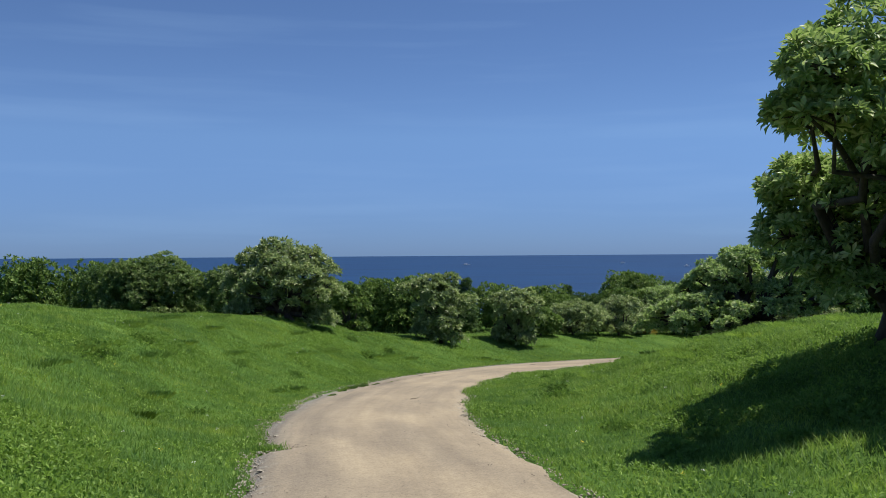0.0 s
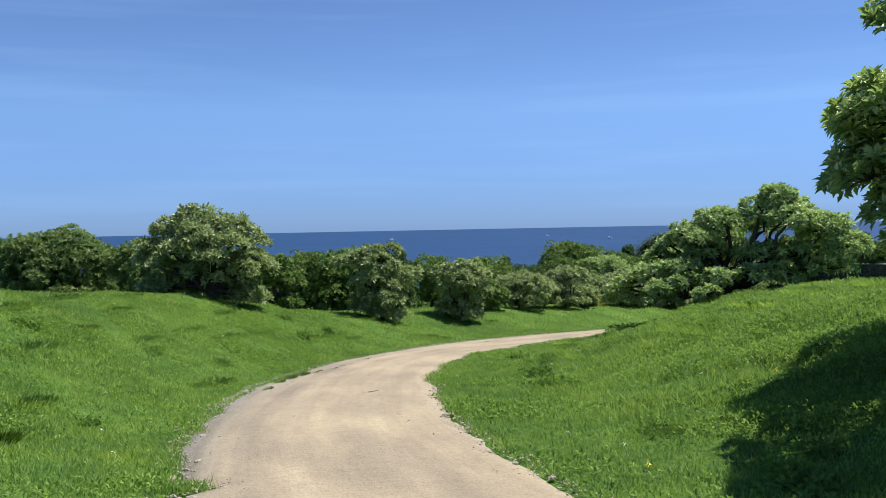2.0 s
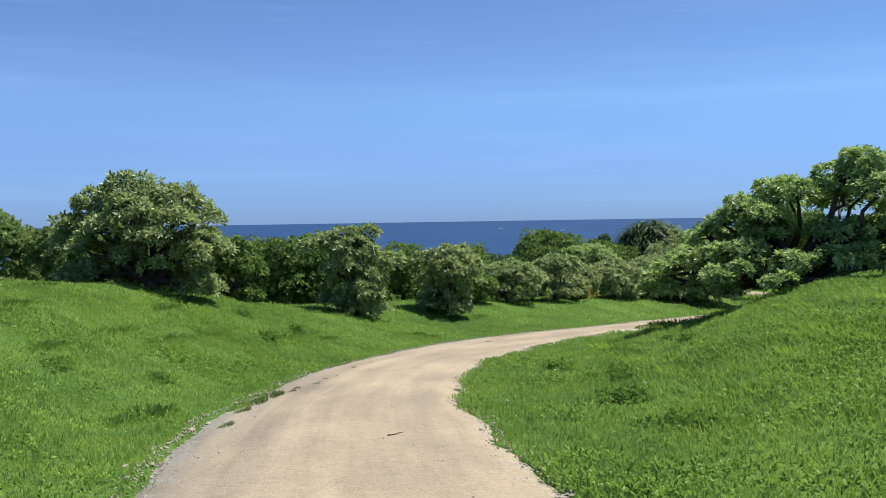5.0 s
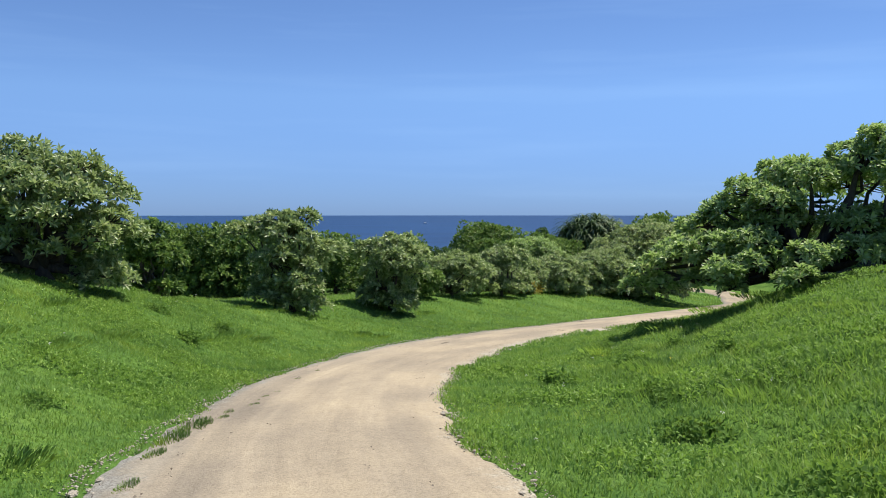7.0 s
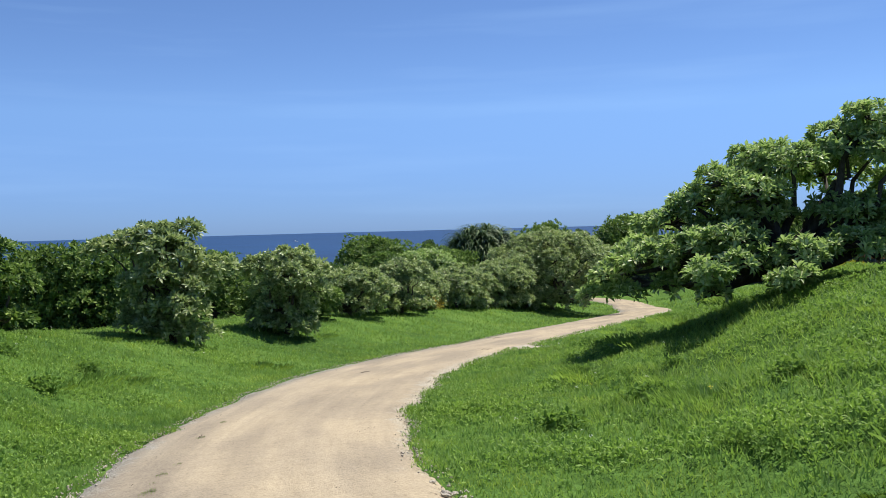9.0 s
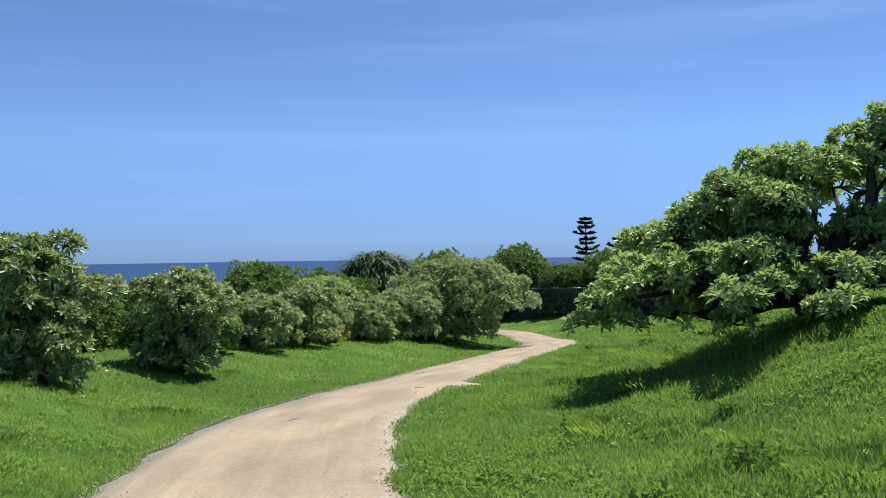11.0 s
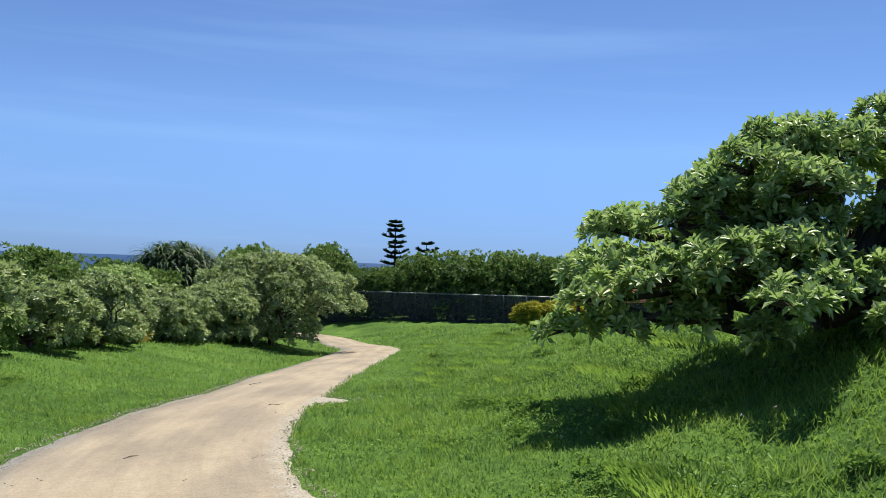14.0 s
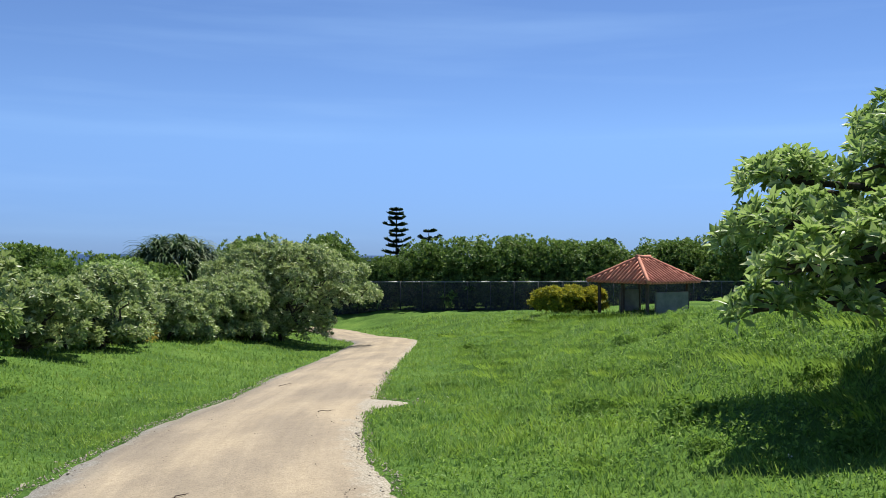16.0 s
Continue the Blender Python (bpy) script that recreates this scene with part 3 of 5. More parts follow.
LOW_CAPS = [(8.6, 28.5, -0.25, 0.5), (8.0, 28.9, -0.42, 0.52), (7.6, 29.5, -0.62, 0.46), (7.2, 30.1, -0.85, 0.36), (6.98, 30.35, -1.2, 0.22), (7.3, 29.9, -1.15, 0.22), (8.1, 30.5, -0.5, 0.5),
            (8.6, 31.1, -0.55, 0.5), (8.4, 28.1, -0.62, 0.42), (7.7, 28.0, -0.8, 0.34), (7.9, 29.3, -1.05, 0.26), (8.85, 27.2, -0.88, 0.32), (9.3, 27.6, -0.5, 0.42), (9.4, 30.0, -0.2, 0.5),
            (10.2, 27.3, -0.35, 0.45), (8.3, 28.6, -1.15, 0.22)]
# shaded leaves inside the crown
INNER_CAPS = [(9.6, 28.9, 0.25, 0.6), (10.6, 27.8, 0.2, 0.55), (11.6, 27.6, 0.15, 0.65), (12.3, 27.0, -0.2, 0.6), (9.2, 29.4, -0.2, 0.55), (10.0, 29.6, 0.1, 0.6),
              (11.9, 28.7, 0.1, 0.7), (11.0, 27.3, -0.35, 0.5), (8.8, 30.3, -0.55, 0.5), (9.0, 29.2, -0.75, 0.42), (8.6, 29.8, -0.85, 0.4), (11.5, 28.2, -0.4, 0.6), (12.6, 28.0, -0.3, 0.65)]
build_tree("heliotrope_tree", (10.1, 28.5, gz(10.1, 28.5)), caps(HIGH_CAPS, 0.6) + caps(LOW_CAPS, 0.62) + caps(INNER_CAPS, 0.6),
           "broad low heliotrope tree with drooping grey-green whorls on the bank", "tree", M_HELIO, M_DARKBARK, 3, (0.17, 0.06), 13, 0.215, LEAF_FINE, 0.19)

# ---- the tall tree by the start of the walk ----
TALL_CAPS = [(5.14, 10.7, 3.69, 0.81), (4.69, 10.39, 3.06, 0.59), (5.76, 13.4, 2.28, 0.79), (6.06, 13, 1.48, 0.75), (5.85, 10.7, 2.9, 0.81), (7.23, 14.2, 1.88, 1.03), (8.23, 13.2, 2.48, 0.93), (7.43, 12.7, 1.78, 0.83), (6, 10.54, 3.92, 0.65), (6.06, 12.1, 2.28, 0.65), (6.47, 11.9, 2.88, 0.75), (6.73, 11.6, 1.78, 0.75), (7.53, 11.1, 2.48, 1.03), (6.63, 9.44, 2.82, 0.81), (7.23, 10.6, 1.78, 0.75), (8.73, 10.8, 2.48, 0.93), (6.53, 10, 2.38, 0.7), (7.33, 9.3, 2.58, 0.83), (6.1, 13, 0.95, 0.6), (5.3, 13, 2.38, 0.5), (5.2, 13.1, 1.68, 0.48), (4.41, 10.15, 3.59, 0.43), (4.33, 10.31, 3.07, 0.39), (5.65, 13, 1.25, 0.5), (5.1, 12, 3.15, 0.45)]
build_tree("heliotrope_tree", (6.9, 13.6, gz(6.9, 13.6)), caps(TALL_CAPS, 0.85),
           "tall leafy heliotrope tree with glossy green whorls on the bank", "tree", M_HELIO, M_DARKBARK, 5, (0.17, 0.06), 14, 0.22, LEAF_FINE, 0.16)

# ---- the round tree on the left rise ----
ROUND_CAPS = [(-6.41, 32.9, 1.52, 0.63), (-7.2, 33.2, 1.12, 0.63), (-7.7, 33, 0.6, 0.49), (-6.17, 32.05, 0.92, 0.63), (-6.87, 32, 0.47, 0.52), (-5.06, 32.74, 1.24, 0.55), (-4.51, 32.75, 0.8, 0.51), (-5.12, 31.9, 0.67, 0.55), (-4.44, 32.42, 0.18, 0.49), (-5.83, 33.75, 1.42, 0.53), (-5.74, 31.67, 0.32, 0.46), (-4.64, 31.92, -0.11, 0.4), (-8, 33.36, 0.22, 0.43), (-6.25, 31.92, -0.16, 0.34), (-5.53, 31.72, -0.42, 0.27), (-7.41, 32.47, 0.07, 0.4), (-6.95, 33.96, 0.92, 0.71), (-5.59, 33.79, 0.82, 0.71), (-4.22, 33.38, -0.17, 0.4), (-6.3, 33.6, 0.12, 0.76), (-5, 33.4, 0.02, 0.66)]
ROUND_CAPS += [(x, y, gz(x, y) + 0.42, 0.55) for x, y in ((-7.2, 32.9), (-6.5, 33.6), (-5.2, 33.5), (-4.6, 32.9), (-7.8, 33.6), (-5.9, 33.9))]
build_tree("heliotrope_tree", (-5.75, 32.7, gz(-5.75, 32.7)), caps(ROUND_CAPS, 0.72),
           "rounded heliotrope tree with two-humped pale green crown casting shade", "tree", M_HELIO_PALE, M_DARKBARK, 7, (0.19, 0.066), 11, 0.23, LEAF_COARSE, 0.17)


# ---- the row of heliotrope shrubs along the track ----
def shrub(x, y, top, r, seed, mat, low=0.15, n=6, label="rounded grey-green heliotrope shrub on the grass", lean=(0, 0)):
    rnd = random.Random(seed)
    g = gz(x, y)
    h = top - g
    lobes = []
    for k in range(2 * n):
        a = 2 * math.pi * k / n + rnd.uniform(-0.4, 0.4)
        skirt = k >= n
        q = r * (rnd.uniform(0.5, 0.72) if skirt else rnd.uniform(0.38, 0.58))
        s = r * (rnd.uniform(0.27, 0.36) if skirt else rnd.uniform(0.36, 0.48))
        px, py = x + q * math.cos(a), y + q * math.sin(a)
        zz = gz(px, py) + s * 0.4 + h * rnd.uniform(0.0, 0.16) if skirt else g + h * rnd.uniform(0.42, 0.62)
        lobes.append((px, py, zz + low * h * 0.4, s, s, s * 0.75))
    s = r * 0.55
    lobes.append((x + lean[0], y + lean[1], top - s * 0.7, s, s, s * 0.7))
    s = r * 0.45
    lobes.append((x - lean[0] - 0.35 * r, y - 0.2 * r, top - s * 0.95, s, s, s * 0.7))
    return build_tree("heliotrope_shrub", (x, y, g), lobes, label, "shrub", mat, M_BARK, seed, (0.19, 0.075), 11, 0.27, LEAF_COARSE, 0.08, 0.3, group="shrubs along the track")


LEANING = [(-0.24, 39.64, -0.37, 0.8), (-0.45, 39.89, 0.12, 0.5), (0.36, 39.9, 0.22, 0.34), (-1.7, 39.83, -0.23, 0.4), (-1.14, 39.96, -0.08, 0.46), (0.9, 39.68, -0.86, 0.58), (0.05, 39.05, -1.75, 0.6),
           (-0.49, 39.14, -0.97, 0.56), (0.44, 39.93, -1.2, 0.6), (-0.57, 40.48, -0.46, 0.7), (0.35, 39.2, -1.3, 0.45), (-0.6, 40.0, -1.6, 0.6), (0.3, 40.2, -1.9, 0.6), (-0.2, 39.5, -2.1, 0.5), (-0.9, 39.6, -1.1, 0.45)] + [(x, y, gz(x, y) + 0.3, 0.5) for x, y in ((-0.7, 39.7), (0.0, 39.3), (0.5, 39.8), (-0.2, 40.3), (-0.9, 40.3))]
build_tree("heliotrope_shrub", (-0.1, 39.7, gz(-0.1, 39.7)), caps(LEANING, 0.6), "leaning heliotrope shrub with pale drooping leaf clusters", "shrub", M_HELIO_PALE, M_DARKBARK, 11,
           (0.19, 0.075), 11, 0.25, LEAF_COARSE, 0.1, 0.3, group="shrubs along the track")
UPRIGHT = [(3.57, 43.19, -0.9, 0.74), (2.81, 43.37, -1.05, 0.6), (4.36, 43.28, -1.25, 0.62), (3.48, 42.57, -1.25, 0.65), (2.92, 42.73, -1.65, 0.48), (4.47, 43.24, -1.8, 0.5), (3.93, 43.95, -0.95, 0.7), (3.1, 43.9, -1.2, 0.7), (3.2, 43.0, -2.3, 0.5), (4.0, 43.3, -2.4, 0.5), (3.6, 43.9, -2.2, 0.6), (3.6, 42.9, -1.9, 0.5)] + [(x, y, gz(x, y) + 0.3, 0.48) for x, y in ((3.0, 43.2), (3.6, 42.8), (4.1, 43.2), (3.7, 43.8), (3.0, 43.9))]
build_tree("heliotrope_shrub", (3.6, 43.3, gz(3.6, 43.3)), caps(UPRIGHT, 0.62), "small domed heliotrope shrub with a short dark trunk", "shrub", M_HELIO_PALE, M_DARKBARK, 12,
           (0.19, 0.075), 11, 0.25, LEAF_COARSE, 0.1, 0.3, group="shrubs along the track")
shrub(7.4, 49.8, -1.45, 1.7, 13, M_HELIO_PALE, 0.1)
shrub(10.6, 52.8, -1.3, 1.5, 14, M_HELIO_PALE, 0.25)
shrub(15.4, 58.0, -1.9, 2.1, 15, M_HELIO_PALE, 0.08)
shrub(19.0, 60.3, -1.8, 2.2, 16, M_HELIO_PALE, 0.08)
shrub(13.0, 56.9, -2.1, 1.5, 20, M_HELIO_PALE, 0.1)
shrub(21.3, 61.6, -1.4, 1.9, 21, M_HELIO_PALE, 0.08)
shrub(17.2, 59.5, -2.2, 1.7, 28, M_HELIO_PALE, 0.05)
shrub(11.8, 54.9, -2.3, 1.3, 29, M_HELIO_PALE, 0.05)
shrub(9.2, 52.0, -1.9, 1.2, 22, M_HELIO_PALE, 0.1)
shrub(5.3, 47.5, -1.6, 1.1, 23, M_MIDLEAF, 0.05)
shrub(16.2, 65.0, -1.2, 2.4, 24, M_HELIO, 0.1, 8, "broad green shrub behind the row along the track")
shrub(-15.2, 46.0, 1.45, 3.1, 25, M_OLIVE, 0.1, 9, "wide olive green heliotrope tree before the woods")
shrub(-11.0, 44.6, 0.75, 1.8, 26, M_OLIVE, 0.05)
shrub(-8.6, 43.2, 0.3, 1.2, 27, M_MIDLEAF, 0.05)
shrub(-4.0, 36.6, 0.2, 0.9, 17, M_MIDLEAF, 0.05, 5, "small dark green shrub beside the tree")
DOME = []
for ring, (z, q, n, r) in enumerate(((-0.95, 0.0, 1, 1.15), (-1.15, 1.4, 6, 1.1), (-1.9, 2.5, 9, 1.05), (-2.9, 3.1, 11, 1.0), (-3.8, 2.9, 11, 0.85), (-4.5, 2.5, 9, 0.75))):
    for k in range(n):
        a = 2 * math.pi * (k + 0.5 * ring) / n
        u, v = 1.22 * q * math.cos(a), 0.8 * q * math.sin(a)
        if ring < 4 or u < 2.3:
            DOME.append((23.4 + 0.814 * u + 0.58 * v, 62.3 - 0.58 * u + 0.814 * v, z, r, r, r * 0.62))
build_tree("heliotrope_shrub", (23.4, 62.3, gz(23.4, 62.3)), DOME, "large domed heliotrope shrub overhanging the track", "shrub", M_HELIO_PALE, M_DARKBARK, 18, (0.19, 0.075), 10, 0.31,
           LEAF_COARSE, 0.12, 0.3, group="shrubs along the track")
shrub(12.5, 61.5, -1.2, 1.8, 19, M_MIDLEAF, 0.1)


# ---- woods ----
def wood_tree(seed, mat, bark, label, h=5.5, r=2.4, leaf=(0.26, 0.12), n=15, pointed=0.0, name="wood_tree"):
    rnd = random.Random(seed)
    lobes = []
    for k in range(n):
        f = k / (n - 1)
        a = k * 2.4 + rnd.uniform(-0.3, 0.3)
        z = h * (0.08 + 0.8 * f)
        q = r * (0.66 - (0.4 + 0.22 * pointed) * f) * rnd.uniform(0.7, 1.1)
        s = r * (0.52 - 0.22 * pointed * f) * rnd.uniform(0.8, 1.15)
        lobes.append((q * math.cos(a), q * math.sin(a), min(z, h - s * 0.75), s, s, s * 0.8))
    return build_tree(name, (0, 0, 0), lobes, label, "tree", mat, bark, seed, leaf, 7, 0.5, LEAF_COARSE, 0.14, 0.4, (15, 90), "woods behind the meadow", joined=True)


KINDS = [(wood_tree(41, M_DARKLEAF, M_DARKBARK, "dense dark green coastal tree in the woods", 5.5, 2.4), 5.5),
         (wood_tree(42, M_DARKLEAF, M_DARKBARK, "dark upright conifer-like tree in the woods", 6.0, 1.9, (0.25, 0.09), 16, 0.8), 6.0),
         (wood_tree(43, M_MIDLEAF, M_DARKBARK, "bright green broadleaf tree in the woods", 5.0, 2.5), 5.0),
         (wood_tree(44, M_MIDLEAF, M_DARKBARK, "low spreading green tree in the woods", 4.2, 2.6, (0.26, 0.12), 13), 4.2)]
WOODS = []


def plant(kind, x, y, top, widen=1.0):
    ob, h = KINDS[kind]
    top -= 0.2 if x < 3 else 0.75 if x < 24 else 0.0
    g = gz(x, y) - 0.1
    s = max(0.3, (top - g) / h)
    w = max(0.6, min(1.5, s)) * widen
    m = Matrix.Translation((x, y, g)) @ Matrix.Rotation(random.uniform(0, 6.28), 4, 'Z') @ Matrix.Diagonal((w, w, s, 1))
    if ob.get("used"):
        WOODS.append(copy_thing(ob, m))
    else:
        ob["used"] = 1
        ob.matrix_world = m


random.seed(12)


def belt(a, b, n, depth, top, kinds, jitter=0.7, widen=1.0):
    """A belt of trees from a to b; top: heights of the tree tops at its ends."""
    for k in range(n):
        f = (k + 0.5) / n
        x = a[0] + (b[0] - a[0]) * f + random.uniform(-depth, depth) * 0.5
        y = a[1] + (b[1] - a[1]) * f + random.uniform(-depth, depth) * 0.5
        plant(random.choice(kinds), x, y, top[0] + (top[1] - top[0]) * f + random.uniform(-jitter, jitter) * 0.6, widen * random.uniform(0.85, 1.2))


plant(0, -18.5, 47.5, 0.9)
belt((-36, 50), (-18, 52), 9, 3, (0.8, 0.9), (0, 3, 2), 0.5)
belt((-44, 62), (-10, 62), 16, 5, (0.6, 0.3), (0, 1, 0, 2), 0.6)
belt((-15, 52.5), (-1, 53.5), 12, 2, (0.2, -0.2), (0, 0, 3), 0.35)
belt((-12, 56), (8, 63), 16, 3, (0.0, -0.6), (0, 0, 0, 3), 0.4)
belt((-10, 72), (12, 78), 16, 5, (0.3, -0.2), (1, 0, 0, 1), 0.5)
belt((8, 60), (21, 69), 13, 3, (-1.0, -0.6), (0, 3, 0, 2), 0.35)
belt((9, 72), (20, 81), 11, 4, (-0.5, 0.1), (0, 2, 0, 3), 0.4)
belt((23, 84), (40, 96), 14, 4, (-0.5, 0.3), (0, 0, 1, 0), 0.4)
belt((27, 69), (34, 81), 6, 2.0, (-1.2, -0.2), (0, 3), 0.4)
belt((40, 94), (58, 99), 13, 4, (0.4, 0.4), (1, 0, 0), 0.4)
belt((46, 92), (66, 60), 24, 2.5, (0.0, 0.1), (2, 3, 2, 0, 3), 0.45)
belt((54, 93), (72, 64), 18, 3, (0.3, 0.4), (2, 0, 2), 0.5)
belt((58, 98), (84, 62), 16, 5, (0.9, 2.0), (0, 1, 0), 0.8)
belt((64, 60), (72, 36), 9, 4, (0.8, 1.6), (0, 2, 3), 0.6)
for k, x, y, top in ((1, 50, 94, 2.1), (0, 47.6, 93, 1.1), (1, 51.6, 95, 1.5), (0, 45.6, 92, 0.7), (1, 48.8, 95, 1.5), (0, 43.4, 91.5, 0.35), (0, 53.6, 95, 0.8), (1, 60, 73, 1.3), (0, 62, 70, 1.0), (1, 61.5, 75, 1.1)):
    plant(k, x, y, top)


# ---- pandanus ----
def pandanus(x, y, top, seed):
    rng = np.random.default_rng(seed)
    g = gz(x, y)
    e = thing("pandanus", (x, y, g), "spiky dark green pandanus with long strap leaves", "pandanus")
    h = top - g
    part("trunk", tube(bent((0, 0, -0.1), (0, 0, h * 0.6), 4, 0.06, seed), [0.16, 0.14, 0.13, 0.12, 0.1], 8, seed), M_DARKBARK, e)
    heads = []
    for k in range(30):
        zz = 1 - 0.95 * (k + 0.5) / 30
        q, a = math.sqrt(1 - zz * zz), k * 2.4
        heads.append((2.4 * q * math.cos(a), 2.4 * q * math.sin(a), h * 0.45 + zz * h * 0.3))
    for c in heads:
        part("limb", tube(bent((0, 0, h * 0.3), c, 4, 0.08, seed), [0.08, 0.07, 0.06, 0.05, 0.04], 6, seed), M_DARKBARK, e)
        n = 70
        az, el = rng.uniform(0, 6.28, n), np.radians(rng.uniform(10, 85, n))
        V, F = [], []
        L = rng.uniform(1.2, 2.0, n)
        for a, b, ln in zip(az, el, L):
            d = np.array((math.cos(a), math.sin(a)))
            side = np.array((-d[1], d[0], 0)) * 0.05
            prev = len(V)
            p = np.array(c, float)
            ang = b
            for k in range(6):
                wd = (1, 1.15, 1.1, 0.9, 0.6, 0.08)[k]
                V += [p - side * wd, p + side * wd + np.array((0, 0, 0.01))]
                st = ln / 5
                p = p + np.array((d[0] * math.cos(ang), d[1] * math.cos(ang), math.sin(ang))) * st
                ang -= 0.47
            for k in range(5):
                i = prev + 2 * k
                F += [(i, i + 1, i + 3), (i, i + 3, i + 2)]
        fast_mesh("leaf_head", V, F, M_PANDAN, e)
    return e


pandanus(25.4, 77.0, 1.25, 61)


# ---- norfolk pines ----
def norfolk(x, y, top, seed, tiers, r, label):
    g = gz(x, y)
    rng = np.random.default_rng(seed)
    h = top - g
    e = thing("norfolk_pine", (x, y, g), label, "pine")
    part("trunk", tube([(0, 0, -0.1), (0.05, 0, h * 0.4), (0, 0.04, h * 0.8), (0, 0, h)], [0.2, 0.15, 0.08, 0.02], 8, seed), M_DARKBARK, e)
    for k in range(tiers):
        f = k / (tiers - 1)
        z = h * (0.42 + 0.57 * f) + rng.uniform(-0.1, 0.1)
        rr = r * (1 - 0.5 * f ** 3) * (0.7 + 0.45 * ((k * 7) % 5) / 5)
        V, F, base = [], [], 0
        for j in range(6):
            a = 2 * math.pi * j / 6 + k * 0.5
            n = 200
            t = rng.uniform(0.08, 1, n) * rng.uniform(0.45, 1.2)
            tip = rng.uniform(-0.1, 0.16)
            up = tip * t + 0.3 * t * t
            p = np.stack((np.cos(a) * t * rr, np.sin(a) * t * rr, z + up * rr), 1)
            way = np.stack((np.cos(a + rng.uniform(-1.1, 1.1, n)), np.sin(a + rng.uniform(-1.1, 1.1, n)), rng.uniform(0.1, 0.7, n)), 1)
            v, f2 = leaves(p, way, np.tile((0, 0, 1.0), (n, 1)), rng.uniform(0.25, 0.42, n), np.full(n, 0.15), LEAF_COARSE)
            V.append(v)
            F.append(f2 + base)
            base += len(v)
        fast_mesh("branch_tier", np.concatenate(V), np.concatenate(F), M_PINE, e)
    return e


norfolk(58.9, 94.6, 3.7, 71, 11, 1.35, "tall tiered norfolk pine standing above the woods")
norfolk(61.5, 92.5, 1.45, 72, 6, 1.5, "shorter flat-topped norfolk pine beside a taller one")


# ---- fence with shade net ----
def build_fence(a, b, n, top):
    g0 = gz(*a)
    e = thing("fence", (a[0], a[1], g0), "long fence hung with black shade net and a pale top rail", "fence")
    pts = []
    for k in range(n + 1):
        f = k / n
        x, y = a[0] + (b[0] - a[0]) * f, a[1] + (b[1] - a[1]) * f
        pts.append(Vector((x, y, gz(x, y))))
    o = Vector((a[0], a[1], g0))
    def up(p):
        f = (p.xy - pts[0].xy).length / (pts[-1].xy - pts[0].xy).length
        return Vector((p.x, p.y, top[0] + (top[1] - top[0]) * f))
    for p in pts:
        part("post", tube([p - o - Vector((0, 0, 0.3)), up(p) - o], [0.05] * 2, 7), M_STEEL, e)
    for i, (p, q) in enumerate(zip(pts, pts[1:])):
        part("top_rail", tube([up(p) - o, up(q) - o], [0.045] * 2, 6), M_STEEL, e)
        d = (q - p).normalized()
        nrm = Vector((d.y, -d.x, 0)).normalized()
        bm = bmesh.new()
        rows = []
        for u in range(9):
            col = []
            for v in range(7):
                w = 0.05 * noise.noise(Vector((i + u / 8 * 2, v * 0.6, 3)))
                col.append(bm.verts.new(p.lerp(q, u / 8).lerp(up(p).lerp(up(q), u / 8), 0.02 + 0.96 * v / 6) - o + nrm * (0.06 + w) - Vector((0, 0, 0.04 * math.sin(math.pi * u / 8) * (v == 6)))))
            rows.append(col)
        for c, d2 in zip(rows, rows[1:]):
            for v in range(6):
                bm.faces.new((c[v], d2[v], d2[v + 1], c[v + 1]))
        bmesh.ops.solidify(bm, geom=bm.faces[:], thickness=0.01)
        part("shade_net", bm, M_NET, e)
    return e


build_fence((45.2, 89.5), (60.5, 57.0), 18, (-3.4, -2.75))
build_fence((60.5, 57.0), (65.0, 46.0), 6, (-2.75, -2.65))


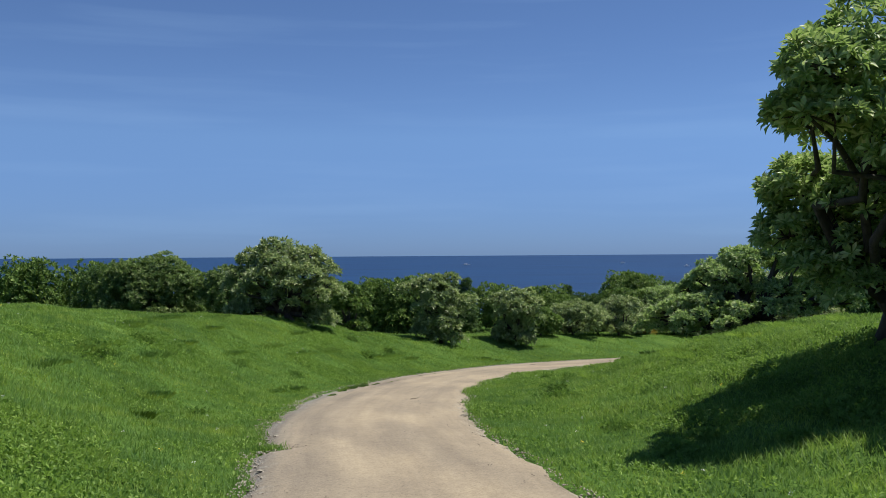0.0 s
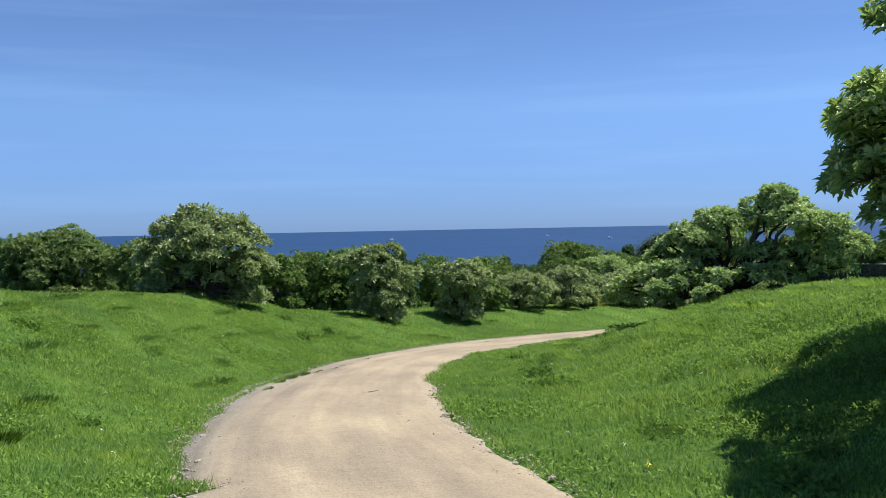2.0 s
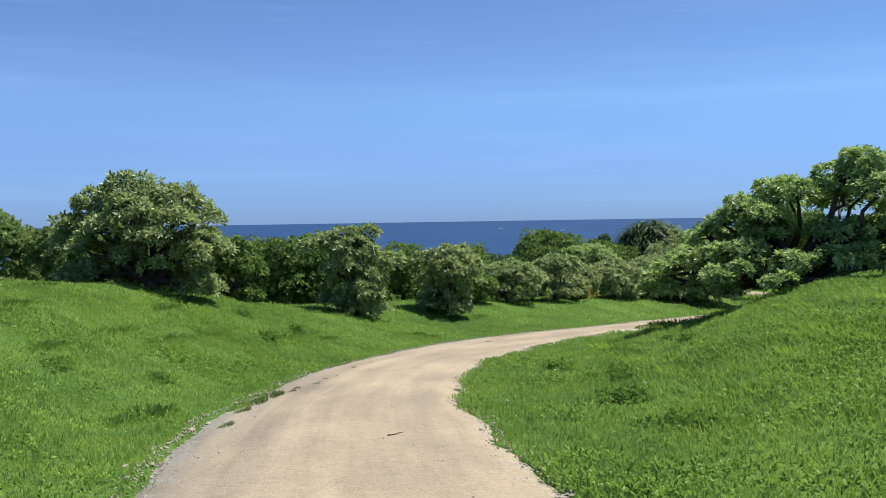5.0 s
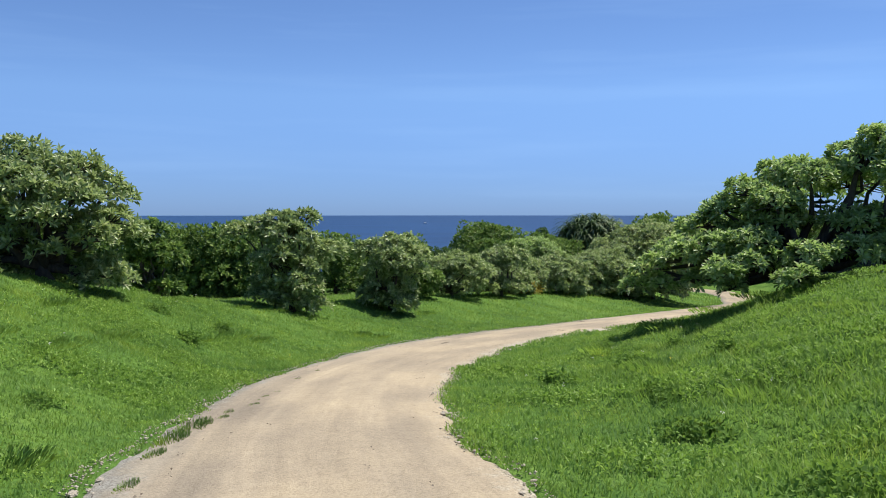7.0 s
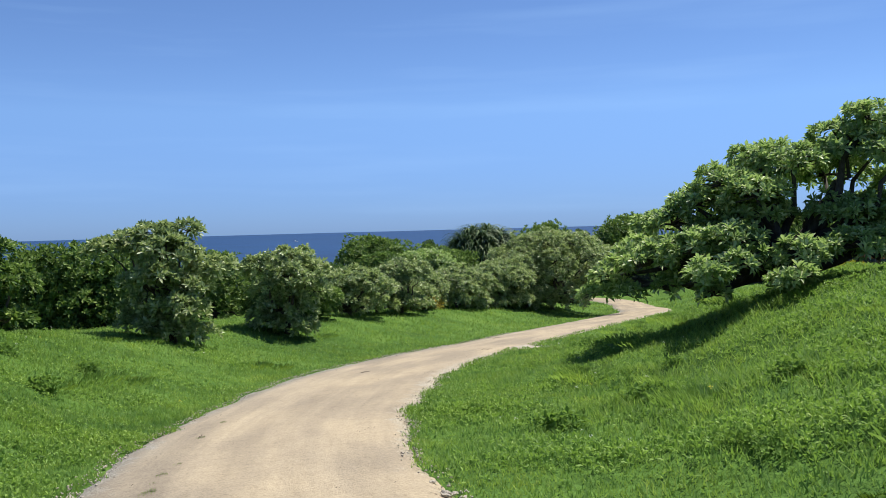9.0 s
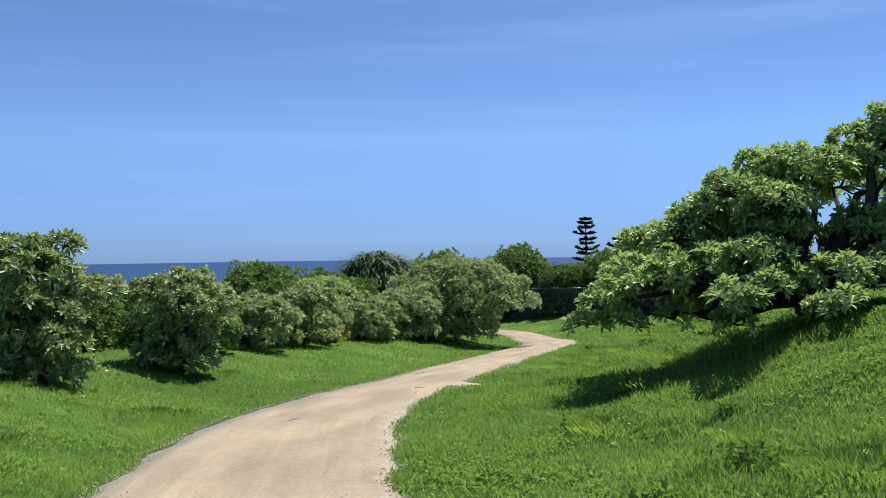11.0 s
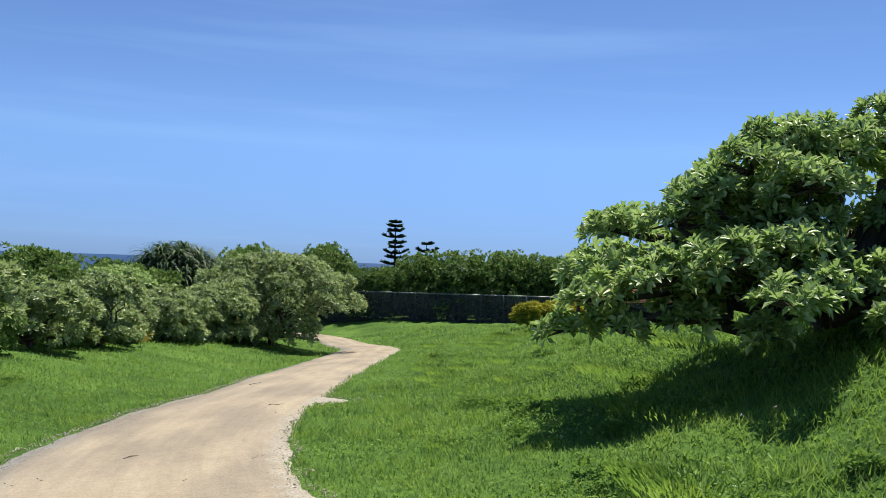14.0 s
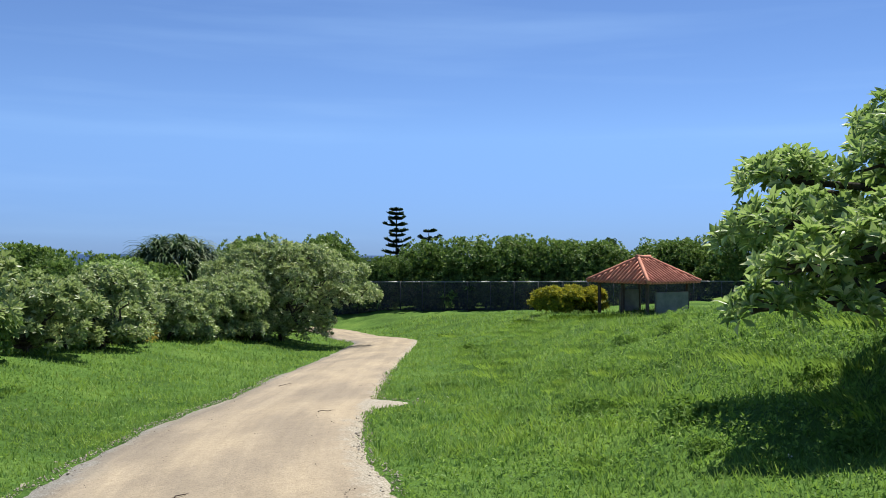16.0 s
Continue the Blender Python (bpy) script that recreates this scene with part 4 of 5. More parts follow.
# ---- pavilion with red tiled roof ----
def build_pavilion(x, y, turn, floor):
    e = thing("pavilion", (x, y, floor), "small open pavilion with red clay tile hip roof and grey wall", "pavilion")
    e.matrix_world = pose(x, y, floor, 0, 0, turn)
    s, eave, top = 2.35, 2.12, 3.5
    bm = bmesh.new()
    box(bm, (4.2, 4.2, 0.2), Matrix.Translation((0, 0, 0)))
    bevel_all(bm, 0.02)
    part("floor_slab", bm, M_CONCRETE, e)
    for px, py in ((-1.8, -1.8), (-1.8, 1.8), (1.8, -1.8), (1.8, 1.8), (-1.8, 0)):
        bm = bmesh.new()
        box(bm, (0.16, 0.16, eave - 0.05), Matrix.Translation((px, py, 0.1 + (eave - 0.05) / 2)))
        bevel_all(bm, 0.012)
        part("post", bm, M_TIMBER, e)
    for c, sz in (((0, -1.8, eave + 0.02), (3.9, 0.12, 0.2)), ((0, 1.8, eave + 0.02), (3.9, 0.12, 0.2)), ((-1.8, 0, eave + 0.02), (0.12, 3.46, 0.2)), ((1.8, 0, eave + 0.02), (0.12, 3.46, 0.2))):
        bm = bmesh.new()
        box(bm, sz, Matrix.Translation(c))
        part("beam", bm, M_TIMBER, e)
    for c, sz in (((0.9, 1.84, 0.85), (1.7, 0.14, 1.5)), ((0.3, -1.84, 0.85), (2.9, 0.14, 1.5))):
        bm = bmesh.new()
        box(bm, sz, Matrix.Translation(c))
        bevel_all(bm, 0.015)
        part("wall", bm, M_CONCRETE, e, "grey-green rendered half wall")
    rl = 0.45
    ridge = [Vector((-rl, 0, top)), Vector((rl, 0, top))]
    cn = [Vector((-s, -s, eave)), Vector((s, -s, eave)), Vector((s, s, eave)), Vector((-s, s, eave))]
    planes = [(cn[0], cn[1], ridge[1], ridge[0]), (cn[1], cn[2], ridge[1], ridge[1]), (cn[2], cn[3], ridge[0], ridge[1]), (cn[3], cn[0], ridge[0], ridge[0])]
    for a, b, c, d in planes:
        bm = bmesh.new()
        vs = [bm.verts.new(v) for v in ((a, b, c) if (c - d).length < 1e-6 else (a, b, c, d))]
        bm.faces.new(vs)
        bmesh.ops.solidify(bm, geom=bm.faces[:], thickness=0.1)
        rf = part("roof", bm, M_MORTAR, e, "hip roof slope bedded with red tiles")
        n = 17
        nrm = (b - a).cross(d - a).normalized()
        for k in range(n):
            f = (k + 0.5) / n
            lo = a.lerp(b, f)
            apex_l, apex_r = (d - a).dot((b - a).normalized()) / (b - a).length, (c - a).dot((b - a).normalized()) / (b - a).length
            g = 1.0
            if f < apex_l:
                g = f / apex_l
            elif f > apex_r:
                g = (1 - f) / (1 - apex_r)
            foot = a.lerp(b, (apex_l + apex_r) / 2)
            rise = (d.lerp(c, 0.5) - foot) * g
            if rise.length < 0.15:
                continue
            m = max(2, int(rise.length / 0.32))
            pts, rad = [], []
            for i in range(m):
                pts += [lo + rise * (i / m) + nrm * 0.03, lo + rise * ((i + 0.97) / m) + nrm * 0.035]
                rad += [0.082, 0.068]
            part("roof_strip", tube(pts, rad, 8, k), M_TILE, rf)
        for c0, c1 in ((a, d),):
            part("hip_tiles", tube([c0.lerp(c1, i / 8) + Vector((0, 0, 0.09)) for i in range(9)], [0.11, 0.1] * 4 + [0.11], 8, 3), M_TILE, e)
    part("ridge_tiles", tube([ridge[0] + Vector((-0.15, 0, 0.1)), Vector((0, 0, top + 0.08)), ridge[1] + Vector((0.15, 0, 0.1))], [0.14, 0.13, 0.14], 8, 2), M_TILE, e)
    bm = bmesh.new()
    bmesh.ops.create_cone(bm, cap_ends=True, segments=10, radius1=0.12, radius2=0.08, depth=0.4, matrix=Matrix.Translation((-1.05, 0.15, 3.1)))
    part("finial", bm, M_TILE, e, "small red clay guardian ornament on the roof")
    return e


build_pavilion(44.2, 55.6, -7.0, -4.55)


# ---- yellow and orange shrubs ----
def colour_bush(name, x, y, w, d, h, seed, mat, label, leaf=(0.2, 0.08), n=20):
    rnd = random.Random(seed)
    g = gz(x, y)
    lobes = [(x + w * rnd.uniform(-0.4, 0.4), y + d * rnd.uniform(-0.4, 0.4), g + h * rnd.uniform(0.2, 0.75), w * rnd.uniform(0.08, 0.15), w * rnd.uniform(0.08, 0.15), h * rnd.uniform(0.15, 0.26)) for k in range(n)]
    return build_tree(name, (x, y, g), lobes, label, "shrub", mat, M_TWIG, seed, leaf, 9, 0.2, LEAF_COARSE, 0.04, 0.3)


colour_bush("croton", 12.3, 55.7, 2.9, 0.9, 0.5, 81, M_ORANGE, "orange and yellow croton at the foot of the shrubs", (0.34, 0.045), 13)
colour_bush("golden_shrub", 41.8, 59.5, 5.8, 2.4, 1.65, 82, M_YELLOW, "yellow-leaved shrub beside the pavilion", (0.24, 0.09), 34)


# ---- grass ----
rng = np.random.default_rng(99)
PATH = np.array([(0, 0), (-1, 6), (-1.6, 12.4), (-1.8, 16), (-1.6, 21.8), (-0.4, 27)])


def near_walk(x, y):
    P = np.concatenate([PATH[i] + (PATH[i + 1] - PATH[i]) * np.linspace(0, 1, 8)[:, None] for i in range(len(PATH) - 1)])
    return np.min(np.hypot(x[:, None] - P[None, :, 0], y[:, None] - P[None, :, 1]), axis=1)


def turf_spots(n, power=1.0, reach=60.0, bare=0.0):
    """Spots on the turf, thicker near the walk, none on the track."""
    X, Y = [], []
    total = 0
    while total < n:
        m = 400000
        x, y = rng.uniform(-26, 46, m), rng.uniform(-4, 78, m)
        d = np.empty(m)
        for s in range(0, m, 50000):
            d[s:s + 50000] = near_walk(x[s:s + 50000], y[s:s + 50000])
        ok = rng.random(m) < 1 / (1 + (d / 8) ** 2) ** power
        x, y = x[ok], y[ok]
        D, W, A = lateral(x, y)
        e = np.abs(D) - W - np.where(D > 0, np.interp(A, RUN, RIM_L), np.interp(A, RUN, RIM_R))
        creep = np.where((D > 0) & (y > 14) & (y < 31), 0.3, 0.1) * np.clip(field(x, y, 3.3, 2.0) + 0.1, 0, 1)
        ok = (e > rng.uniform(-0.10, 0.10, len(e)) + bare - creep)
        X.append(x[ok])
        Y.append(y[ok])
        total += ok.sum()
    x, y = np.concatenate(X)[:n], np.concatenate(Y)[:n]
    return x, y


def field(x, y, s, k=0.0):
    """Cheap wavy noise, about -1 to 1."""
    return (np.sin(x * s + 2.1 * np.sin(y * s * 0.63 + k)) * np.cos(y * s * 0.87 + 1.7 * np.sin(x * s * 0.51 + 2 * k)) + 0.5 * np.sin(x * s * 2.3 + y * s * 1.9 + k)) / 1.5


def build_grass(n):
    x, y = turf_spots(n)
    d = near_walk_chunks(x, y)
    D, W, A = lateral(x, y)
    z = np.where(np.abs(D) - W < 0.1, np.maximum(ground(x, y), fall(y) + 0.02), ground(x, y))
    tall = 1 + 0.55 * field(x, y, 0.8, 1.0) + 0.35 * field(x, y, 2.7, 4.0)
    bank = np.where(D < 0, smooth(0.5, 4.0, np.abs(D) - W), 0.35 * smooth(1.0, 5.0, np.abs(D) - W))
    h = rng.uniform(0.03, 0.078, n) * np.clip(tall, 0.4, 2.4) * (1 + d / 45) * (0.85 + 0.5 * bank)
    w = rng.uniform(0.004, 0.008, n) * (1 + d / 15)
    a = rng.uniform(0, 6.283, n)
    lean = rng.uniform(0.2, 1.5, n) * h
    la = a + rng.normal(1.57, 0.5, n)
    c, s = np.cos(a) * w, np.sin(a) * w
    v = np.empty((n, 3, 3))
    v[:, 0] = np.stack((x - c, y - s, z - 0.01), 1)
    v[:, 1] = np.stack((x + c, y + s, z - 0.01), 1)
    v[:, 2] = np.stack((x + np.cos(la) * lean, y + np.sin(la) * lean, z + h), 1)
    ob = fast_mesh("grass", v.reshape(-1, 3), np.arange(3 * n).reshape(-1, 3), M_GRASS)
    return tagged(ob, "short lush green grass covering the meadow and banks", "grass", kind="stuff")


def near_walk_chunks(x, y):
    return np.concatenate([near_walk(x[s:s + 50000], y[s:s + 50000]) for s in range(0, len(x), 50000)])


build_grass(1050000)


# ---- weeds, tufts, flowers and stones ----
def build_weeds(n):
    """Low broad-leaved weeds in patches, small whorls of rounded leaves."""
    x, y = turf_spots(n * 4, 1.3)
    D, W, A = lateral(x, y)
    patch = field(x, y, 0.75, 3.0) + 0.6 * field(x, y, 2.1, 7.0) + np.where(D < 0, -0.35 + 0.85 * smooth(1.5, 5.5, np.abs(D) - W), -0.25)
    ok = np.nonzero(patch + rng.normal(0, 0.45, len(x)) > 0.3)[0][:n]
    x, y, patch = x[ok], y[ok], patch[ok]
    z = ground(x, y) + rng.uniform(0.02, 0.1, len(x)) * np.clip(patch + 0.4, 0.5, 1.4)
    axes = rng.normal(0, 0.35, (len(x), 3)) + np.array((0, 0, 1.0))
    v, f = rosettes(rng, np.stack((x, y, z), 1), axes, 4, 0.058, 0.026, (30, 90))
    ob = fast_mesh("weed", v, f, M_WEED)
    return tagged(ob, "patches of low broad-leaved green weeds in the grass", "weeds", kind="stuff")


def grass_tuft(seed, h, r, n, mat):
    q = np.random.default_rng(seed)
    a, d = q.uniform(0, 6.28, n), r * np.sqrt(q.random(n))
    p = np.stack((np.cos(a) * d, np.sin(a) * d, np.full(n, -0.03)), 1)
    out = np.stack((np.cos(a) * d / r, np.sin(a) * d / r, np.full(n, 1.2)), 1) + q.normal(0, 0.25, (n, 3))
    up = np.stack((-np.cos(a), -np.sin(a), np.full(n, 0.8)), 1)
    v, f = leaves(p, out, up, h * q.uniform(0.5, 1.1, n), np.full(n, 0.014), LEAF_COARSE)
    ob = fast_mesh("grass_tuft", v, f, mat)
    return tagged(ob, "taller dark green grass tuft in the meadow", "grass", "tufts in the meadow", "stuff")


TUFTS = [grass_tuft(s, h, r, n, M_GRASS if n > 300 else M_TUFT) for s, h, r, n in ((1, 0.13, 0.5, 310), (2, 0.11, 0.8, 480), (3, 0.24, 0.3, 200))]
TUFT_USED = set()


def put_tuft(k, x, y, s=1.0):
    m = Matrix.Translation((x, y, gz(x, y))) @ Matrix.Rotation(random.uniform(0, 6.28), 4, 'Z') @ Matrix.Scale(s, 4)
    if k in TUFT_USED:
        copy_thing(TUFTS[k], m)
    else:
        TUFT_USED.add(k)
        TUFTS[k].matrix_world = m


MEADOW_TUFTS = [(-6.2, 17.5, 1, 1), (-5, 14.6, 0, 0.9), (-7.8, 20.5, 1, 1.1), (-9.5, 24.5, 1, 1), (-5.6, 22.6, 0, 1), (-4.6, 26.4, 1, 0.9), (-11.5, 18, 1, 1.2), (-8, 13.5, 0, 0.9), (-12.5, 27.5, 1, 1.2), (-7.5, 28.6, 0, 1.1), (-3.9, 19.6, 0, 0.7), (-2.6, 31, 0, 0.8), (-10, 30.6, 1, 1.1), (-4.3, 12.3, 2, 0.6)]
BANK_TUFTS = [(2.6, 19.8, 2, 0.9), (3, 17.2, 2, 0.7), (4.9, 19.4, 0, 0.8), (6, 22.8, 0, 0.9), (5.2, 25.4, 1, 0.7), (7.4, 24, 0, 0.9), (8.6, 34.6, 1, 0.9), (10.9, 35.5, 0, 1), (13, 38.5, 1, 1), (9.4, 33, 0, 0.9), (15.8, 41, 1, 1.1), (20, 44, 1, 1.2), (24, 47, 1, 1.2), (29, 52, 1, 1.3), (33, 55, 2, 1.8), (35.5, 54, 2, 2), (37.5, 53, 2, 2), (36, 58, 2, 2), (31.5, 58, 1, 1.4), (34, 62, 2, 1.8), (6.4, 31.6, 0, 0.8)]
for x, y, k, s in MEADOW_TUFTS + BANK_TUFTS:
    put_tuft(k, x, y, s)
# hummocks of longer grass over the bank
rt = random.Random(21)
for i in range(150):
    x, y = rt.uniform(3, 30), rt.uniform(17, 52)
    D, W, A = lateral(x, y)
    if -13 < D[0] < -W[0] - 1.2:
        put_tuft(i % 2, x, y, rt.uniform(0.6, 1.3))
for i in range(70):
    x, y = rt.uniform(-14, 6), rt.uniform(13, 46)
    D, W, A = lateral(x, y)
    if D[0] > W[0] + 1.0:
        put_tuft(i % 2, x, y, rt.uniform(0.6, 1.2))
# tufts creeping over the rim of the track
for a, side, s in ((A_TUFT, 1, 0.45), (A_TUFT + 0.5, 1, 0.3), (A_TUFT + 9.5, 1, 0.35), (A_TUFT + 11.2, 1, 0.3), (A_TUFT + 14.0, 1, 0.3), (A_SPUR - 0.9, -1, 0.4), (A_SPUR + 1.1, -1, 0.55), (A_SPUR - 6, -1, 0.25)):
    k = int(np.argmin(np.abs(ARC - a)))
    d = side * (LINE[k, 2] - 0.1)
    put_tuft(0, LINE[k, 0] - TANG[k, 1] * d, LINE[k, 1] + TANG[k, 0] * d, s)


def build_flowers(n, mat, label, size):
    x, y = turf_spots(n, 1.5, bare=0.4)
    keep = field(x, y, 1.3, 5.0) > 0.0
    x, y = x[keep], y[keep]
    z = ground(x, y) + rng.uniform(0.07, 0.16, len(x))
    axes = rng.normal(0, 0.3, (len(x), 3)) + np.array((-0.1, -0.3, 1.0))
    v, f = rosettes(rng, np.stack((x, y, z), 1), axes, 5, size, size * 0.7, (50, 90))
    return tagged(fast_mesh("flower", v, f, mat), label, "flowers", kind="stuff")


build_weeds(90000)
build_flowers(420, M_WHITE, "scattered small white flowers in the grass", 0.016)
build_flowers(60, M_PETAL, "scattered small yellow flowers in the grass", 0.02)


def stone_mesh(seed):
    q = random.Random(seed)
    bm = bmesh.new()
    bmesh.ops.create_icosphere(bm, subdivisions=1, radius=1)
    for v in bm.verts:
        v.co *= q.uniform(0.65, 1.15)
        v.co.z *= 0.5
    me = bpy.data.meshes.new("stone")
    bm.to_mesh(me)
    bm.free()
    me.materials.append(M_STONE)
    return me


STONES = [stone_mesh(k) for k in range(5)]
rs = random.Random(8)
for k in range(300):
    side = 1 if k % 3 else -1
    a = rs.uniform(18, 62) if k % 2 else rs.uniform(24, 42)
    i = int(np.argmin(np.abs(ARC - a)))
    d = side * (LINE[i, 2] + float(np.interp(a, RUN, RIM_L if side > 0 else RIM_R)) + rs.gauss(-0.08, 0.09))
    x, y = LINE[i, 0] - TANG[i, 1] * d + rs.uniform(-0.15, 0.15), LINE[i, 1] + TANG[i, 0] * d + rs.uniform(-0.15, 0.15)
    s = rs.choice((0.015, 0.02, 0.025, 0.03, 0.045))
    ob = new("stone", STONES[k % 5])
    ob.matrix_world = pose(x, y, float(fall(y)) + 0.008 + s * 0.05, rs.uniform(-15, 15), rs.uniform(-15, 15), rs.uniform(0, 360)) @ Matrix.Diagonal((s * rs.uniform(0.8, 1.5), s, s, 1))
    tagged(ob, "pale broken coral stone at the edge of the track", "stone", "stones along the track")


def build_chips(n):
    """Crumbs of broken coral strewn along both rims of the track."""
    a = rng.uniform(16, 66, n)
    side = np.where(rng.random(n) < 0.6, 1, -1)
    edge = np.interp(a, ARC, LINE[:, 2]) + np.where(side > 0, np.interp(a, RUN, RIM_L), np.interp(a, RUN, RIM_R))
    d = side * (edge - np.abs(rng.normal(0.0, 0.13, n)) + 0.05)
    x = np.interp(a, ARC, LINE[:, 0]) - np.interp(a, ARC, TANG[:, 1]) * d
    y = np.interp(a, ARC, LINE[:, 1]) + np.interp(a, ARC, TANG[:, 0]) * d
    s = rng.uniform(0.006, 0.02, n)
    shape = np.array([(1, 0, 0), (0, 1, 0), (-1, 0, 0), (0, -1, 0), (0, 0, 0.7), (0, 0, -0.7)])
    tri = np.array([(0, 1, 4), (1, 2, 4), (2, 3, 4), (3, 0, 4), (1, 0, 5), (2, 1, 5), (3, 2, 5), (0, 3, 5)])
    c, q = np.cos(a * 91.0)[:, None], np.sin(a * 91.0)[:, None]
    v = shape[None] * s[:, None, None] * rng.uniform(0.6, 1.3, (n, 6, 1))
    v = np.stack((v[..., 0] * c - v[..., 1] * q + x[:, None], v[..., 0] * q + v[..., 1] * c + y[:, None], v[..., 2] + (fall(y) + 0.02)[:, None]), 2)
    ob = fast_mesh("gravel", v.reshape(-1, 3), (tri[None] + (np.arange(n) * 6)[:, None, None]).reshape(-1, 3), M_STONE)
    return tagged(ob, "crumbs of pale coral gravel along the rims of the track", "gravel", kind="stuff")


build_chips(5000)


def weed_mound(seed, r, h, n):
    """A low mound of broad-leaved weeds."""
    q = np.random.default_rng(seed)
    a, d = q.uniform(0, 6.28, n), np.sqrt(q.random(n))
    lump = 0.7 + 0.3 * np.sin(3 * a + seed) * d
    p = np.stack((np.cos(a) * d * r * lump, np.sin(a) * d * r * 0.8 * lump, h * (1 - d * d) * q.uniform(0.45, 1.1, n) + 0.02), 1)
    axes = np.stack((np.cos(a) * d * 0.8, np.sin(a) * d * 0.8, np.full(n, 1.0)), 1) + q.normal(0, 0.3, (n, 3))
    v, f = rosettes(q, p, axes, 5, 0.07, 0.04, (35, 100))
    ob = fast_mesh("weed_clump", v, f, M_MOUND)
    return tagged(ob, "low dark green clump of leafy weeds in the grass", "weeds", "weed clumps in the meadow", "stuff")


MOUNDS = [weed_mound(1, 0.5, 0.1, 110), weed_mound(2, 0.8, 0.1, 200), weed_mound(3, 0.38, 0.13, 80)]
MOUND_USED = set()
BANK_MOUNDS = [(2.6, 12.8), (2.7, 9.8), (3.2, 10.6), (4.3, 11.6), (4.9, 10.4), (3.9, 9.6), (3.7, 15.6), (2.4, 17.3), (5.6, 20.6), (2.5, 19.7), (3.2, 21.6), (4.2, 21.4), (2.9, 26.9), (2.9, 22), (3, 24.6), (3.3, 27.4), (3.7, 21.3), (4.9, 23.1), (6.1, 31.2), (7.8, 31.5), (6.9, 29.6), (16.9, 40.7), (8.9, 33.5), (8.7, 31.6), (14, 36.5), (12.5, 36.7), (23.4, 43.9), (14.4, 35.8), (15.1, 42.4), (20.8, 47.3), (6.7, 30.8), (7.4, 33.7), (9.4, 30.9)]
MEADOW_MOUNDS = [(-5.4, 16.3), (-6.6, 16.3), (-4.1, 14.5), (-5.3, 23), (-6.8, 19.5), (-4.3, 25.2), (-3.5, 32.6), (-5.1, 21.8), (-5.5, 20.7), (-3.9, 23.1), (-4.4, 15.6), (-2.7, 30.8), (-4.2, 28.9), (-4.1, 23.7), (-2.1, 33), (-2.8, 28.8), (5.4, 28.2), (6, 26.6), (7, 26), (4.4, 24.8), (5, 30.6)]
for i, (x, y) in enumerate(BANK_MOUNDS + MEADOW_MOUNDS):
    if i % 5 in (1, 3) and i > 8:
        continue
    k = (i * 7) % 3
    m = Matrix.Translation((x, y, gz(x, y))) @ Matrix.Rotation(i * 1.7, 4, 'Z') @ Matrix.Scale(0.75 + 0.12 * (i % 5), 4)
    if k in MOUND_USED:
        copy_thing(MOUNDS[k], m)
    else:
        MOUND_USED.add(k)
        MOUNDS[k].matrix_world = m


# grass sprouting from a crack inside the left rim
for i, (x, y, w, h) in enumerate(((-2.33, 21.5, 0.34, 1.25), (-2.18, 22.2, 0.42, 0.95), (-2.05, 22.5, 0.26, 0.8), (-2.42, 20.7, 0.2, 0.7), (-1.85, 22.85, 0.16, 0.45), (-1.79, 23.3, 0.17, 0.4),
                                 (-1.5, 23.85, 0.18, 0.4), (-1.33, 24.65, 0.16, 0.35), (-1.42, 24.3, 0.1, 0.3), (-1.15, 25.15, 0.14, 0.3), (-2.5, 19.4, 0.2, 0.5), (-0.3, 28.2, 0.14, 0.4), (-0.75, 26.9, 0.16, 0.4))):
    copy_thing(TUFTS[0], Matrix.Translation((x, y, float(fall(y)) + 0.03)) @ Matrix.Rotation(-0.35 + 0.12 * (i % 3), 4, 'Z') @ Matrix.Diagonal((w * 0.8, w * 2.2, h * 0.75, 1)))
# rank grass on the rise before the pavilion
for i in range(60):
    x, y = rs.uniform(30, 43), rs.uniform(47.5, 54)
    if abs(float(lateral(x, y)[0][0])) > 4 and y < 51 + (43 - x) * 0.35:
        put_tuft(i % 2 * 2, x, y, rs.uniform(1.4, 3.0))


